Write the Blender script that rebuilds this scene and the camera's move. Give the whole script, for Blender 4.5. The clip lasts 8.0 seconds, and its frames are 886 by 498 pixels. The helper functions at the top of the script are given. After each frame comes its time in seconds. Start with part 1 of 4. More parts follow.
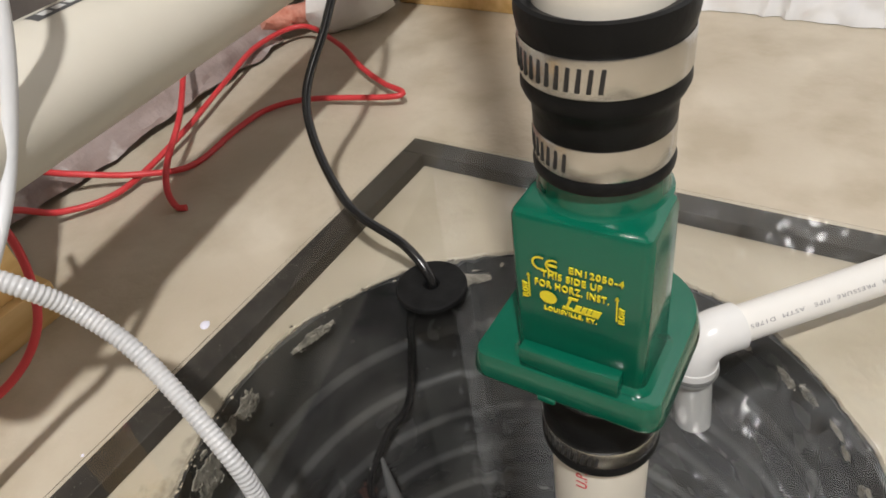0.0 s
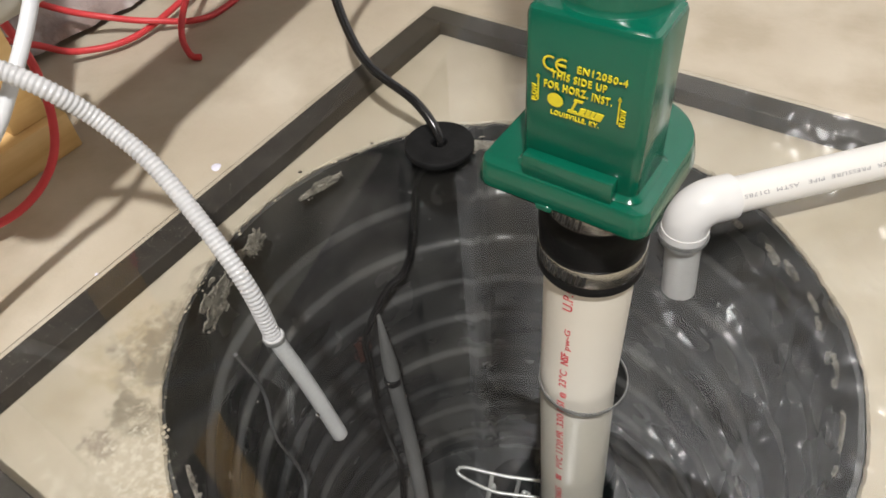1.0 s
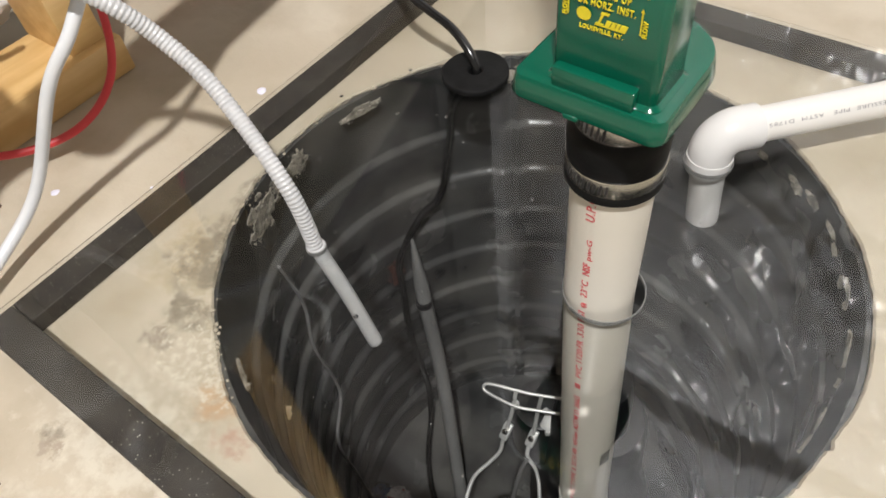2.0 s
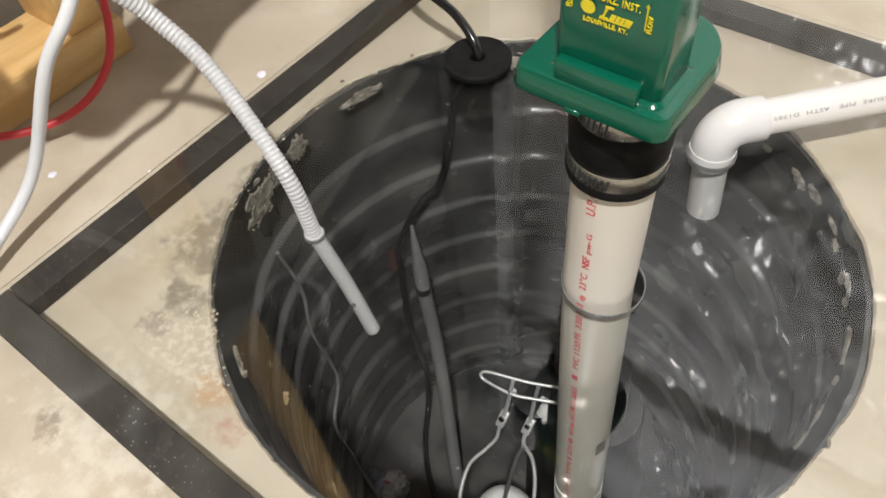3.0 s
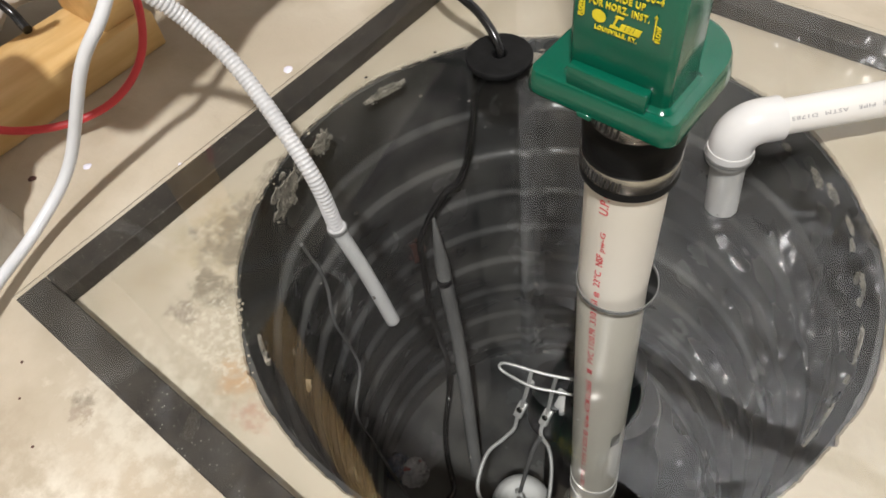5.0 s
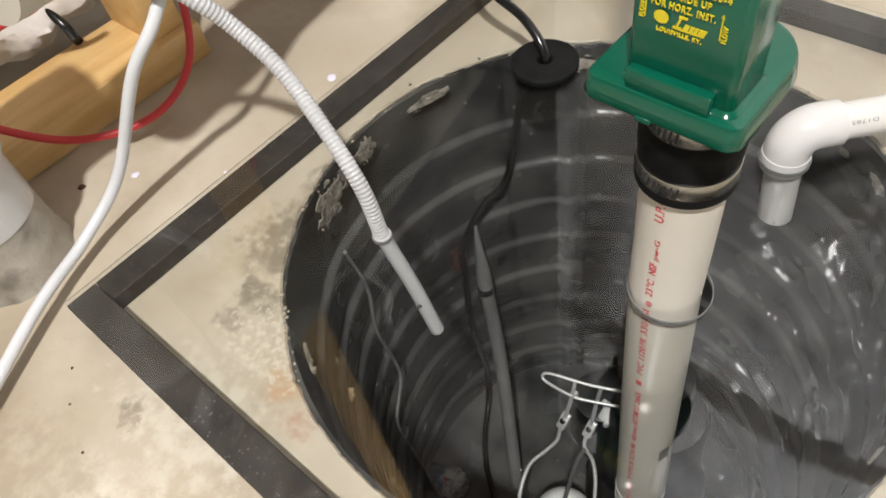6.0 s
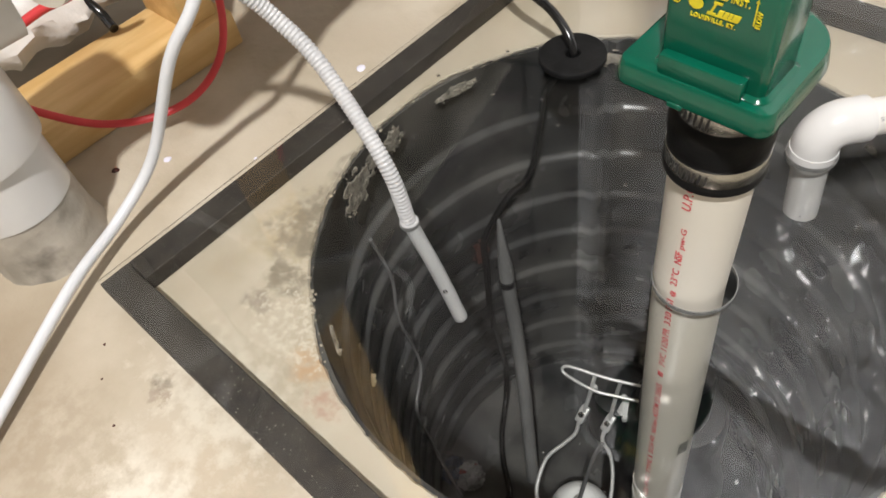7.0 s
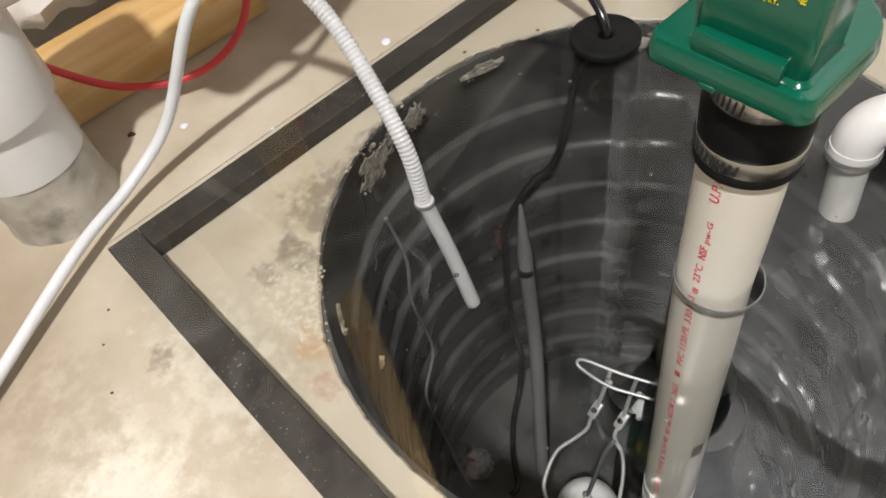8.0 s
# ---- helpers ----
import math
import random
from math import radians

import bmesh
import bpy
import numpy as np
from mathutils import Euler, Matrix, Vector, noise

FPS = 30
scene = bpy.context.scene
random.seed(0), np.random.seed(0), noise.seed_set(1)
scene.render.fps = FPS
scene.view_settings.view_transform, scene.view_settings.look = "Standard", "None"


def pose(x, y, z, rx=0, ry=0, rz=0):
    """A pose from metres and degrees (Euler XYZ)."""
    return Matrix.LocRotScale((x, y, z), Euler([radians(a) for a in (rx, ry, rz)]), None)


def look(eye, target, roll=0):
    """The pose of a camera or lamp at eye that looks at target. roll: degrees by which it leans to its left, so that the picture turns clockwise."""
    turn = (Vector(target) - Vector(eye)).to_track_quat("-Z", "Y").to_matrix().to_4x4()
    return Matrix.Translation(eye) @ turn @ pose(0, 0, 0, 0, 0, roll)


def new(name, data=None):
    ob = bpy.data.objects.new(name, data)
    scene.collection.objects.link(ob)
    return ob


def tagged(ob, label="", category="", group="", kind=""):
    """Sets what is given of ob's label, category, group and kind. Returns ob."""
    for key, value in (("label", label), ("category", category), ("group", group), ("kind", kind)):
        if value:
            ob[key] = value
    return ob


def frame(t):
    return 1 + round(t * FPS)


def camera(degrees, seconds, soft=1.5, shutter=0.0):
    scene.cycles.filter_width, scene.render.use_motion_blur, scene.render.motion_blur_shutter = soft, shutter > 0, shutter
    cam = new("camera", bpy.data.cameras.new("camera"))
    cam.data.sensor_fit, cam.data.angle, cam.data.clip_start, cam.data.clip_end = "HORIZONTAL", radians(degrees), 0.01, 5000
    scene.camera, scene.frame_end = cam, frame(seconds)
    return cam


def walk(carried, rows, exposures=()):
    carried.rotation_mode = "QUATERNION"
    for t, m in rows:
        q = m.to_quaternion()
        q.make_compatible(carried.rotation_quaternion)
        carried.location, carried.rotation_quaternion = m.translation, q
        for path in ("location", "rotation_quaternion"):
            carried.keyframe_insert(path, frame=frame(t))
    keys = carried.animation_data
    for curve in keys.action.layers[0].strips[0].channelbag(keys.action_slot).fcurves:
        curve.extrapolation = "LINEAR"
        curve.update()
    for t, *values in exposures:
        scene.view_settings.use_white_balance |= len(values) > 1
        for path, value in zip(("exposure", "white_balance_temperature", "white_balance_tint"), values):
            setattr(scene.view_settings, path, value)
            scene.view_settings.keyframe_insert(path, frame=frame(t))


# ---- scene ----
cam = camera(62.5, 8.0, soft=1.7)
PATH = [
    (0, (0.115, -0.249, 0.421), (-0.794, 0.985, -0.865), -9.5),
    (0.5, (0.132, -0.263, 0.407), (-0.725, 0.905, -0.971), -6.4),
    (1, (0.134, -0.288, 0.401), (-0.705, 0.791, -1.059), -5.9),
    (1.5, (0.156, -0.32, 0.409), (-0.701, 0.664, -1.107), -7.3),
    (3, (0.152, -0.312, 0.412), (-0.68, 0.589, -1.168), -7.1),
    (3.5, (0.16, -0.323, 0.406), (-0.659, 0.557, -1.193), -6.3),
    (4, (0.172, -0.332, 0.409), (-0.646, 0.535, -1.198), -6.1),
    (4.5, (0.169, -0.321, 0.408), (-0.658, 0.537, -1.197), -6.9),
    (5, (0.16, -0.311, 0.425), (-0.714, 0.524, -1.168), -9.2),
    (6.5, (0.149, -0.322, 0.419), (-0.828, 0.457, -1.142), -12.6),
    (7, (0.153, -0.329, 0.421), (-0.836, 0.436, -1.14), -12.5),
    (7.5, (0.164, -0.321, 0.426), (-0.828, 0.415, -1.147), -12.1),
    (8, (0.151, -0.317, 0.403), (-0.869, 0.373, -1.172), -12.3),
]
walk(cam, [(t, look(eye, target, roll)) for t, eye, target, roll in PATH],
     exposures=[(0.0, -0.17), (0.5, -0.08), (1.0, 0.05), (1.6, 0.08), (3.0, 0.08), (4.5, 0.05), (8.0, 0.06)])

# ---------------------------------------------------------------- light
LAMP = (0.61, -0.97, 2.25)
world = bpy.data.worlds.new("basement_world")
world.use_nodes = True
world.node_tree.nodes["Background"].inputs[0].default_value = (0.9, 0.9, 0.9, 1)
world.node_tree.nodes["Background"].inputs[1].default_value = 0.01
scene.world = world
lamp_data = bpy.data.lights.new("bulb_light", "POINT")
lamp_data.energy = 282
lamp_data.color = (1.0, 0.985, 0.985)
lamp_data.shadow_soft_size = 0.05
lamp_ob = new("bulb_light", lamp_data)
lamp_ob.location = LAMP

# ---------------------------------------------------------------- numbers
FLOOR = -0.016
AX, AY = 0.0385, -0.0383          # discharge pipe
BX, BY, BR = -0.0305, -0.022, 0.237   # pit
S = 0.308                          # half of the lid
CEIL = 2.4


# ---------------------------------------------------------------- materials
def mat(name, c1, c2=None, scale=30.0, rough=0.5, metal=0.0, bump=0.0, bscale=120.0, spots=None, spot_scale=300.0,
        spot_size=0.35, rvar=0.1, big=None, coat=0.0, detail=6.0, stretch=None):
    m = bpy.data.materials.new(name)
    m.use_nodes = True
    nt = m.node_tree
    N, L = nt.nodes, nt.links
    b = N["Principled BSDF"]
    b.inputs["Roughness"].default_value = rough
    b.inputs["Metallic"].default_value = metal
    b.inputs["Coat Weight"].default_value = coat
    tc = N.new("ShaderNodeTexCoord")
    n1 = N.new("ShaderNodeTexNoise")
    n1.inputs["Scale"].default_value, n1.inputs["Detail"].default_value = scale, detail
    if stretch:
        st = N.new("ShaderNodeVectorMath")
        st.operation = "MULTIPLY"
        st.inputs[1].default_value = stretch
        L.new(tc.outputs["Object"], st.inputs[0])
        L.new(st.outputs[0], n1.inputs["Vector"])
    else:
        L.new(tc.outputs["Object"], n1.inputs["Vector"])
    ramp = N.new("ShaderNodeValToRGB")
    ramp.color_ramp.elements[0].position, ramp.color_ramp.elements[1].position = 0.32, 0.68
    ramp.color_ramp.elements[0].color = (*c1, 1)
    ramp.color_ramp.elements[1].color = (*(c2 or c1), 1)
    L.new(n1.outputs["Fac"], ramp.inputs["Fac"])
    col = ramp.outputs["Color"]
    if big:
        n3 = N.new("ShaderNodeTexNoise")
        n3.inputs["Scale"].default_value, n3.inputs["Detail"].default_value = big[0], 4
        L.new(tc.outputs["Object"], n3.inputs["Vector"])
        r3 = N.new("ShaderNodeValToRGB")
        r3.color_ramp.elements[0].position, r3.color_ramp.elements[1].position = big[2], big[3]
        L.new(n3.outputs["Fac"], r3.inputs["Fac"])
        mx = N.new("ShaderNodeMix")
        mx.data_type = "RGBA"
        L.new(r3.outputs["Color"], mx.inputs[0])
        L.new(col, mx.inputs[6])
        mx.inputs[7].default_value = (*big[1], 1)
        col = mx.outputs[2]
    if spots:
        n2 = N.new("ShaderNodeTexVoronoi")
        n2.inputs["Scale"].default_value = spot_scale
        L.new(tc.outputs["Object"], n2.inputs["Vector"])
        r2 = N.new("ShaderNodeValToRGB")
        r2.color_ramp.elements[0].position, r2.color_ramp.elements[1].position = spot_size * 0.6, spot_size
        r2.color_ramp.elements[0].color, r2.color_ramp.elements[1].color = (1, 1, 1, 1), (0, 0, 0, 1)
        L.new(n2.outputs["Distance"], r2.inputs["Fac"])
        n4 = N.new("ShaderNodeTexNoise")
        n4.inputs["Scale"].default_value = 40
        L.new(tc.outputs["Object"], n4.inputs["Vector"])
        mu = N.new("ShaderNodeMath")
        mu.operation = "MULTIPLY"
        L.new(r2.outputs["Color"], mu.inputs[0])
        L.new(n4.outputs["Fac"], mu.inputs[1])
        mx = N.new("ShaderNodeMix")
        mx.data_type = "RGBA"
        L.new(mu.outputs[0], mx.inputs[0])
        L.new(col, mx.inputs[6])
        mx.inputs[7].default_value = (*spots, 1)
        col = mx.outputs[2]
    L.new(col, b.inputs["Base Color"])
    if rvar:
        mr = N.new("ShaderNodeMapRange")
        mr.inputs["To Min"].default_value, mr.inputs["To Max"].default_value = max(0.02, rough - rvar), min(1, rough + rvar)
        L.new(n1.outputs["Fac"], mr.inputs["Value"])
        L.new(mr.outputs[0], b.inputs["Roughness"])
    if bump:
        nb = N.new("ShaderNodeTexNoise")
        nb.inputs["Scale"].default_value, nb.inputs["Detail"].default_value = bscale, 6
        L.new(tc.outputs["Object"], nb.inputs["Vector"])
        bp = N.new("ShaderNodeBump")
        bp.inputs["Strength"].default_value, bp.inputs["Distance"].default_value = 0.8, bump
        L.new(nb.outputs["Fac"], bp.inputs["Height"])
        L.new(bp.outputs["Normal"], b.inputs["Normal"])
    return m


M_FLOOR = mat("concrete_floor", (0.405, 0.345, 0.253), (0.56, 0.50, 0.40), 13, 0.5, bump=0.0015, bscale=80, big=(6.5, (0.42, 0.36, 0.27), 0.50, 0.74), detail=10)


def stain_or_shade(m, centre, size, colour, scale, lo, hi):
    """An irregular blot in the floor's paint: real stains and one painted shade."""
    N, L = m.node_tree.nodes, m.node_tree.links
    b = N["Principled BSDF"]
    old = b.inputs["Base Color"].links[0].from_socket
    tc = N.new("ShaderNodeTexCoord")
    d = N.new("ShaderNodeVectorMath")
    d.operation = "SUBTRACT"
    d.inputs[1].default_value = centre
    L.new(tc.outputs["Object"], d.inputs[0])
    sc = N.new("ShaderNodeVectorMath")
    sc.operation = "DIVIDE"
    sc.inputs[1].default_value = (size[0], size[1], 1)
    L.new(d.outputs[0], sc.inputs[0])
    ln = N.new("ShaderNodeVectorMath")
    ln.operation = "LENGTH"
    L.new(sc.outputs[0], ln.inputs[0])
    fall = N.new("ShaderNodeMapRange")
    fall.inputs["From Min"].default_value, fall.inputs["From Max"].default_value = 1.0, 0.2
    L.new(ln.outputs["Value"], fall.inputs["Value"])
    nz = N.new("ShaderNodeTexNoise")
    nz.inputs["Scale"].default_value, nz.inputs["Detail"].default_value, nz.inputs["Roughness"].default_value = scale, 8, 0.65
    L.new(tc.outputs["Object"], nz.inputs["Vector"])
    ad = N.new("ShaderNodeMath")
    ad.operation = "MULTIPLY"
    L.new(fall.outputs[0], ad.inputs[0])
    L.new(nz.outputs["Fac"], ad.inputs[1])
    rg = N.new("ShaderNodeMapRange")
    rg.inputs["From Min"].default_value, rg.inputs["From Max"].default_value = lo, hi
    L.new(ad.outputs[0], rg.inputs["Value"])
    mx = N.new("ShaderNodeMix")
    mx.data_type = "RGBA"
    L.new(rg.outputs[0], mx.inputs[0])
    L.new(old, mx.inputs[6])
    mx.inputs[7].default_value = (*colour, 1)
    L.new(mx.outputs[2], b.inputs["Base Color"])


stain_or_shade(M_FLOOR, (-0.12, -0.40, FLOOR), (0.17, 0.13), (0.66, 0.61, 0.51), 24, 0.28, 0.48)
stain_or_shade(M_FLOOR, (-0.22, -0.40, FLOOR), (0.16, 0.12), (0.41, 0.35, 0.26), 60, 0.36, 0.56)
stain_or_shade(M_FLOOR, (-0.10, -0.34, FLOOR), (0.2, 0.1), (0.47, 0.40, 0.30), 50, 0.40, 0.58)
stain_or_shade(M_FLOOR, (-0.24, -0.18, FLOOR), (0.12, 0.14), (0.44, 0.37, 0.255), 40, 0.38, 0.56)
# soft cast shade painted into the floor colour as a broad brown patch
stain_or_shade(M_FLOOR, (-0.34, -0.46, FLOOR), (0.19, 0.20), (0.29, 0.225, 0.15), 3, 0.12, 0.5)
stain_or_shade(M_FLOOR, (-0.205, -0.235, FLOOR), (0.045, 0.034), (0.33, 0.28, 0.22), 150, 0.40, 0.56)
stain_or_shade(M_FLOOR, (-0.16, -0.30, FLOOR), (0.22, 0.12), (0.58, 0.53, 0.43), 70, 0.38, 0.56)
stain_or_shade(M_FLOOR, (-0.20, -0.332, FLOOR), (0.035, 0.027), (0.36, 0.30, 0.23), 170, 0.40, 0.56)
stain_or_shade(M_FLOOR, (-0.130, -0.246, FLOOR), (0.040, 0.034), (0.48, 0.33, 0.20), 110, 0.28, 0.56)
stain_or_shade(M_FLOOR, (-0.10, -0.262, FLOOR), (0.04, 0.028), (0.44, 0.30, 0.22), 130, 0.35, 0.6)
M_BREAK = mat("broken_concrete", (0.26, 0.235, 0.195), (0.50, 0.45, 0.37), 90, 0.9, bump=0.004, bscale=160)
M_BASIN = mat("black_basin_plastic", (0.022, 0.0225, 0.023), (0.060, 0.061, 0.061), 16, 0.25, bump=0.0008, bscale=20, big=(9, (0.105, 0.102, 0.095), 0.46, 0.72))
for cx, cy, sx, sy, hi in ((-0.225, -0.16, 0.09, 0.10, 0.55), (-0.20, -0.21, 0.06, 0.05, 0.52), (-0.245, -0.09, 0.05, 0.07, 0.56), (-0.205, -0.325, 0.03, 0.02, 0.60)):
    stain_or_shade(M_FLOOR, (cx, cy, FLOOR), (sx, sy), (0.25, 0.215, 0.16), 95, 0.36, hi)
stain_or_shade(M_FLOOR, (-0.16, -0.23, FLOOR), (0.16, 0.10), (0.60, 0.55, 0.45), 190, 0.46, 0.60)
M_CRUMB = mat("cream_concrete_crumb", (0.40, 0.345, 0.26), (0.54, 0.48, 0.385), 200, 0.8, bump=0.001, bscale=400)
M_SMEAR = mat("dried_cement_smear", (0.10, 0.092, 0.078), (0.36, 0.33, 0.275), 120, 0.85, bump=0.003, bscale=220, detail=10)
M_GASKET = mat("dark_foam_gasket", (0.012, 0.0095, 0.007), (0.034, 0.027, 0.020), 90, 0.75, bump=0.0006, bscale=200, spots=(0.40, 0.38, 0.33), spot_scale=270, spot_size=0.17, big=(22, (0.042, 0.036, 0.029), 0.45, 0.7), detail=5)
M_PVC = mat("white_pvc", (0.66, 0.645, 0.61), (0.70, 0.685, 0.65), 12, 0.33, bump=0.0001, bscale=60)
M_PVC_OFF = mat("cream_pvc", (0.70, 0.66, 0.57), (0.75, 0.71, 0.62), 8, 0.38, bump=0.0001, bscale=60)
M_WASTE = mat("cream_waste_pvc", (0.55, 0.52, 0.44), (0.60, 0.565, 0.485), 8, 0.4, bump=0.0001, bscale=60)
M_PVC_WHITE = mat("bright_pvc_fitting", (0.61, 0.605, 0.59), (0.66, 0.655, 0.64), 12, 0.22, bump=0.0001, bscale=60)
M_GREEN = mat("green_moulded_plastic", (0.0015, 0.078, 0.044), (0.002, 0.092, 0.053), 20, 0.16, bump=0.0002, bscale=60, rvar=0.05)
M_YELLOW = mat("yellow_paint", (0.72, 0.62, 0.02), (0.62, 0.52, 0.02), 300, 0.5)
M_RUBBER = mat("black_rubber", (0.006, 0.006, 0.006), (0.010, 0.010, 0.010), 50, 0.42, bump=0.0002, bscale=300)
M_RUBBER_MATT = mat("matt_black_rubber", (0.008, 0.008, 0.008), (0.014, 0.014, 0.014), 80, 0.6, bump=0.0003, bscale=300)
for m in (M_RUBBER, M_RUBBER_MATT):
    m.node_tree.nodes["Principled BSDF"].inputs["Specular IOR Level"].default_value = 0.10
M_STEEL = mat("stainless_band", (0.50, 0.485, 0.455), (0.57, 0.555, 0.525), 15, 0.25, metal=1.0, bump=0.0001, bscale=400)
M_SLOT = mat("slot_dark", (0.015, 0.014, 0.013), None, 50, 0.6)
M_WIRE = mat("zinc_wire", (0.66, 0.66, 0.64), (0.74, 0.74, 0.72), 60, 0.42, metal=0.55)
M_RED = mat("red_wire_jacket", (0.52, 0.035, 0.04), (0.60, 0.05, 0.055), 40, 0.42)
M_CABLE = mat("white_cable_jacket", (0.60, 0.61, 0.62), (0.65, 0.66, 0.67), 30, 0.42)
M_CORD = mat("black_cord_jacket", (0.006, 0.006, 0.006), (0.010, 0.010, 0.010), 30, 0.17, rvar=0.04)
M_HOSE = mat("milky_hose", (0.47, 0.47, 0.47), (0.53, 0.53, 0.53), 40, 0.32)
M_HOSE.node_tree.nodes["Principled BSDF"].inputs["Subsurface Weight"].default_value = 0.3
M_HOSE.node_tree.nodes["Principled BSDF"].inputs["Subsurface Radius"].default_value = (0.004, 0.004, 0.004)
# greyer copy of M_HOSE: the dimness below the cover is put into the colour
M_HOSE_LOW = mat("shaded_milky_hose", (0.40, 0.40, 0.40), (0.46, 0.46, 0.455), 40, 0.36)
M_WOOD = mat("pine_lumber", (0.58, 0.36, 0.13), (0.74, 0.52, 0.24), 22, 0.55, bump=0.0006, bscale=90, big=(7, (0.50, 0.29, 0.10), 0.52, 0.75), stretch=(3.0, 0.35, 3.0), detail=9)
M_CAST = mat("black_pump_plastic", (0.008, 0.008, 0.009), (0.014, 0.014, 0.015), 40, 0.35, bump=0.0003, bscale=200)
M_TUBE = mat("clear_tube", (0.10, 0.10, 0.10), (0.16, 0.16, 0.16), 20, 0.12, coat=1.0)
M_PALE_BAND = mat("pale_band_grey", (0.13, 0.13, 0.127), (0.18, 0.18, 0.175), 20, 0.5)
M_FLOAT = mat("white_float_plastic", (0.72, 0.72, 0.70), (0.76, 0.76, 0.74), 20, 0.5)
M_RED_INK = mat("red_ink", (0.55, 0.03, 0.05), (0.68, 0.12, 0.12), 500, 0.5)
M_GREY_INK = mat("grey_ink", (0.22, 0.22, 0.23), (0.3, 0.3, 0.3), 500, 0.5)
M_GROUT = mat("grout_collar", (0.28, 0.255, 0.21), (0.44, 0.40, 0.34), 30, 0.6, bump=0.003, bscale=60, big=(20, (0.16, 0.145, 0.12), 0.54, 0.66), detail=10)
M_WALL = mat("foundation_wall", (0.17, 0.16, 0.15), (0.22, 0.21, 0.19), 6, 0.85, bump=0.002, bscale=60)
M_CEIL = mat("joist_ceiling", (0.05, 0.038, 0.026), (0.08, 0.06, 0.04), 5, 0.8)
M_INSUL = mat("white_faced_insulation", (0.66, 0.64, 0.61), (0.74, 0.72, 0.69), 14, 0.6, bump=0.003, bscale=50)
M_FACING = mat("dusty_pink_plastic_facing", (0.20, 0.15, 0.135), (0.34, 0.275, 0.255), 16, 0.22, bump=0.006, bscale=40, big=(14, (0.55, 0.51, 0.49), 0.56, 0.68), stretch=(1.0, 0.4, 2.0))
M_SHEET = mat("white_poly_sheet", (0.82, 0.835, 0.865), (0.87, 0.885, 0.91), 10, 0.22, rvar=0.05)
M_SHEET.node_tree.nodes["Principled BSDF"].inputs["Specular IOR Level"].default_value = 1.0
M_SHEET.node_tree.nodes["Principled BSDF"].inputs["Coat Weight"].default_value = 1.0
M_SHEET.node_tree.nodes["Principled BSDF"].inputs["Coat Roughness"].default_value = 0.14
M_SHEET_W = mat("clear_poly_over_insulation", (0.08, 0.07, 0.065), (0.15, 0.135, 0.125), 9, 0.42, bump=0.004, bscale=20, rvar=0.06)
M_FROST = mat("frosted_acrylic_edge", (0.13, 0.13, 0.125), (0.20, 0.20, 0.19), 200, 0.5)
M_LABEL = mat("dark_label", (0.06, 0.06, 0.06), (0.09, 0.09, 0.09), 200, 0.45)
M_LABEL_W = mat("label_white", (0.6, 0.6, 0.58), None, 200, 0.5)
M_CHIP = mat("pale_paint_chip", (0.68, 0.67, 0.78), (0.75, 0.74, 0.82), 200, 0.6)
M_RUST = mat("dark_red_scrap", (0.045, 0.012, 0.008), (0.07, 0.02, 0.012), 60, 0.6)
M_BULB = bpy.data.materials.new("bulb_glow")
M_BULB.use_nodes = True
M_BULB.node_tree.nodes["Principled BSDF"].inputs["Emission Color"].default_value = (1, 0.86, 0.68, 1)
M_BULB.node_tree.nodes["Principled BSDF"].inputs["Emission Strength"].default_value = 60

M_ACRYLIC = bpy.data.materials.new("clear_acrylic")
M_ACRYLIC.use_nodes = True
an = M_ACRYLIC.node_tree
an.nodes.remove(an.nodes["Principled BSDF"])
a_clear, a_gloss, a_mix, a_fr = (an.nodes.new(k) for k in ("ShaderNodeBsdfTransparent", "ShaderNodeBsdfGlossy", "ShaderNodeMixShader", "ShaderNodeLayerWeight"))
a_clear.inputs["Color"].default_value = (0.99, 0.995, 0.99, 1)
a_gloss.inputs["Roughness"].default_value = 0.015
a_pow, a_mul = an.nodes.new("ShaderNodeMath"), an.nodes.new("ShaderNodeMath")
a_pow.operation, a_mul.operation = "POWER", "MULTIPLY_ADD"
a_fr.inputs["Blend"].default_value = 0.5
a_pow.inputs[1].default_value = 5.0
a_mul.inputs[1].default_value, a_mul.inputs[2].default_value = 0.95, 0.045
an.links.new(a_fr.outputs["Facing"], a_pow.inputs[0])
an.links.new(a_pow.outputs[0], a_mul.inputs[0])
an.links.new(a_mul.outputs[0], a_mix.inputs[0])
an.links.new(a_clear.outputs[0], a_mix.inputs[1])
an.links.new(a_gloss.outputs[0], a_mix.inputs[2])
an.links.new(a_mix.outputs[0], an.nodes["Material Output"].inputs["Surface"])


# ---------------------------------------------------------------- mesh helpers
def part(name, bm, material, parent=None, label="", smooth=True):
    me = bpy.data.meshes.new(name)
    bm.normal_update()
    bm.to_mesh(me)
    bm.free()
    me.materials.append(material)
    if smooth:
        me.shade_smooth()
        me.set_sharp_from_angle(angle=radians(38))
    ob = new(name, me)
    if parent:
        ob.parent = parent
        m = parent.matrix_basis.copy()
        if parent.parent:
            m = parent.parent.matrix_basis @ Matrix.Identity(4)
            ob.matrix_parent_inverse = Matrix.Identity(4)
        else:
            ob.matrix_parent_inverse = m.inverted()
    if label:
        tagged(ob, label)
    return ob


def thing(name, base, label, category, group="", kind=""):
    e = new(name)
    e.empty_display_size = 0.02
    e.matrix_basis = Matrix.Translation(base)
    return tagged(e, label, category, group, kind)


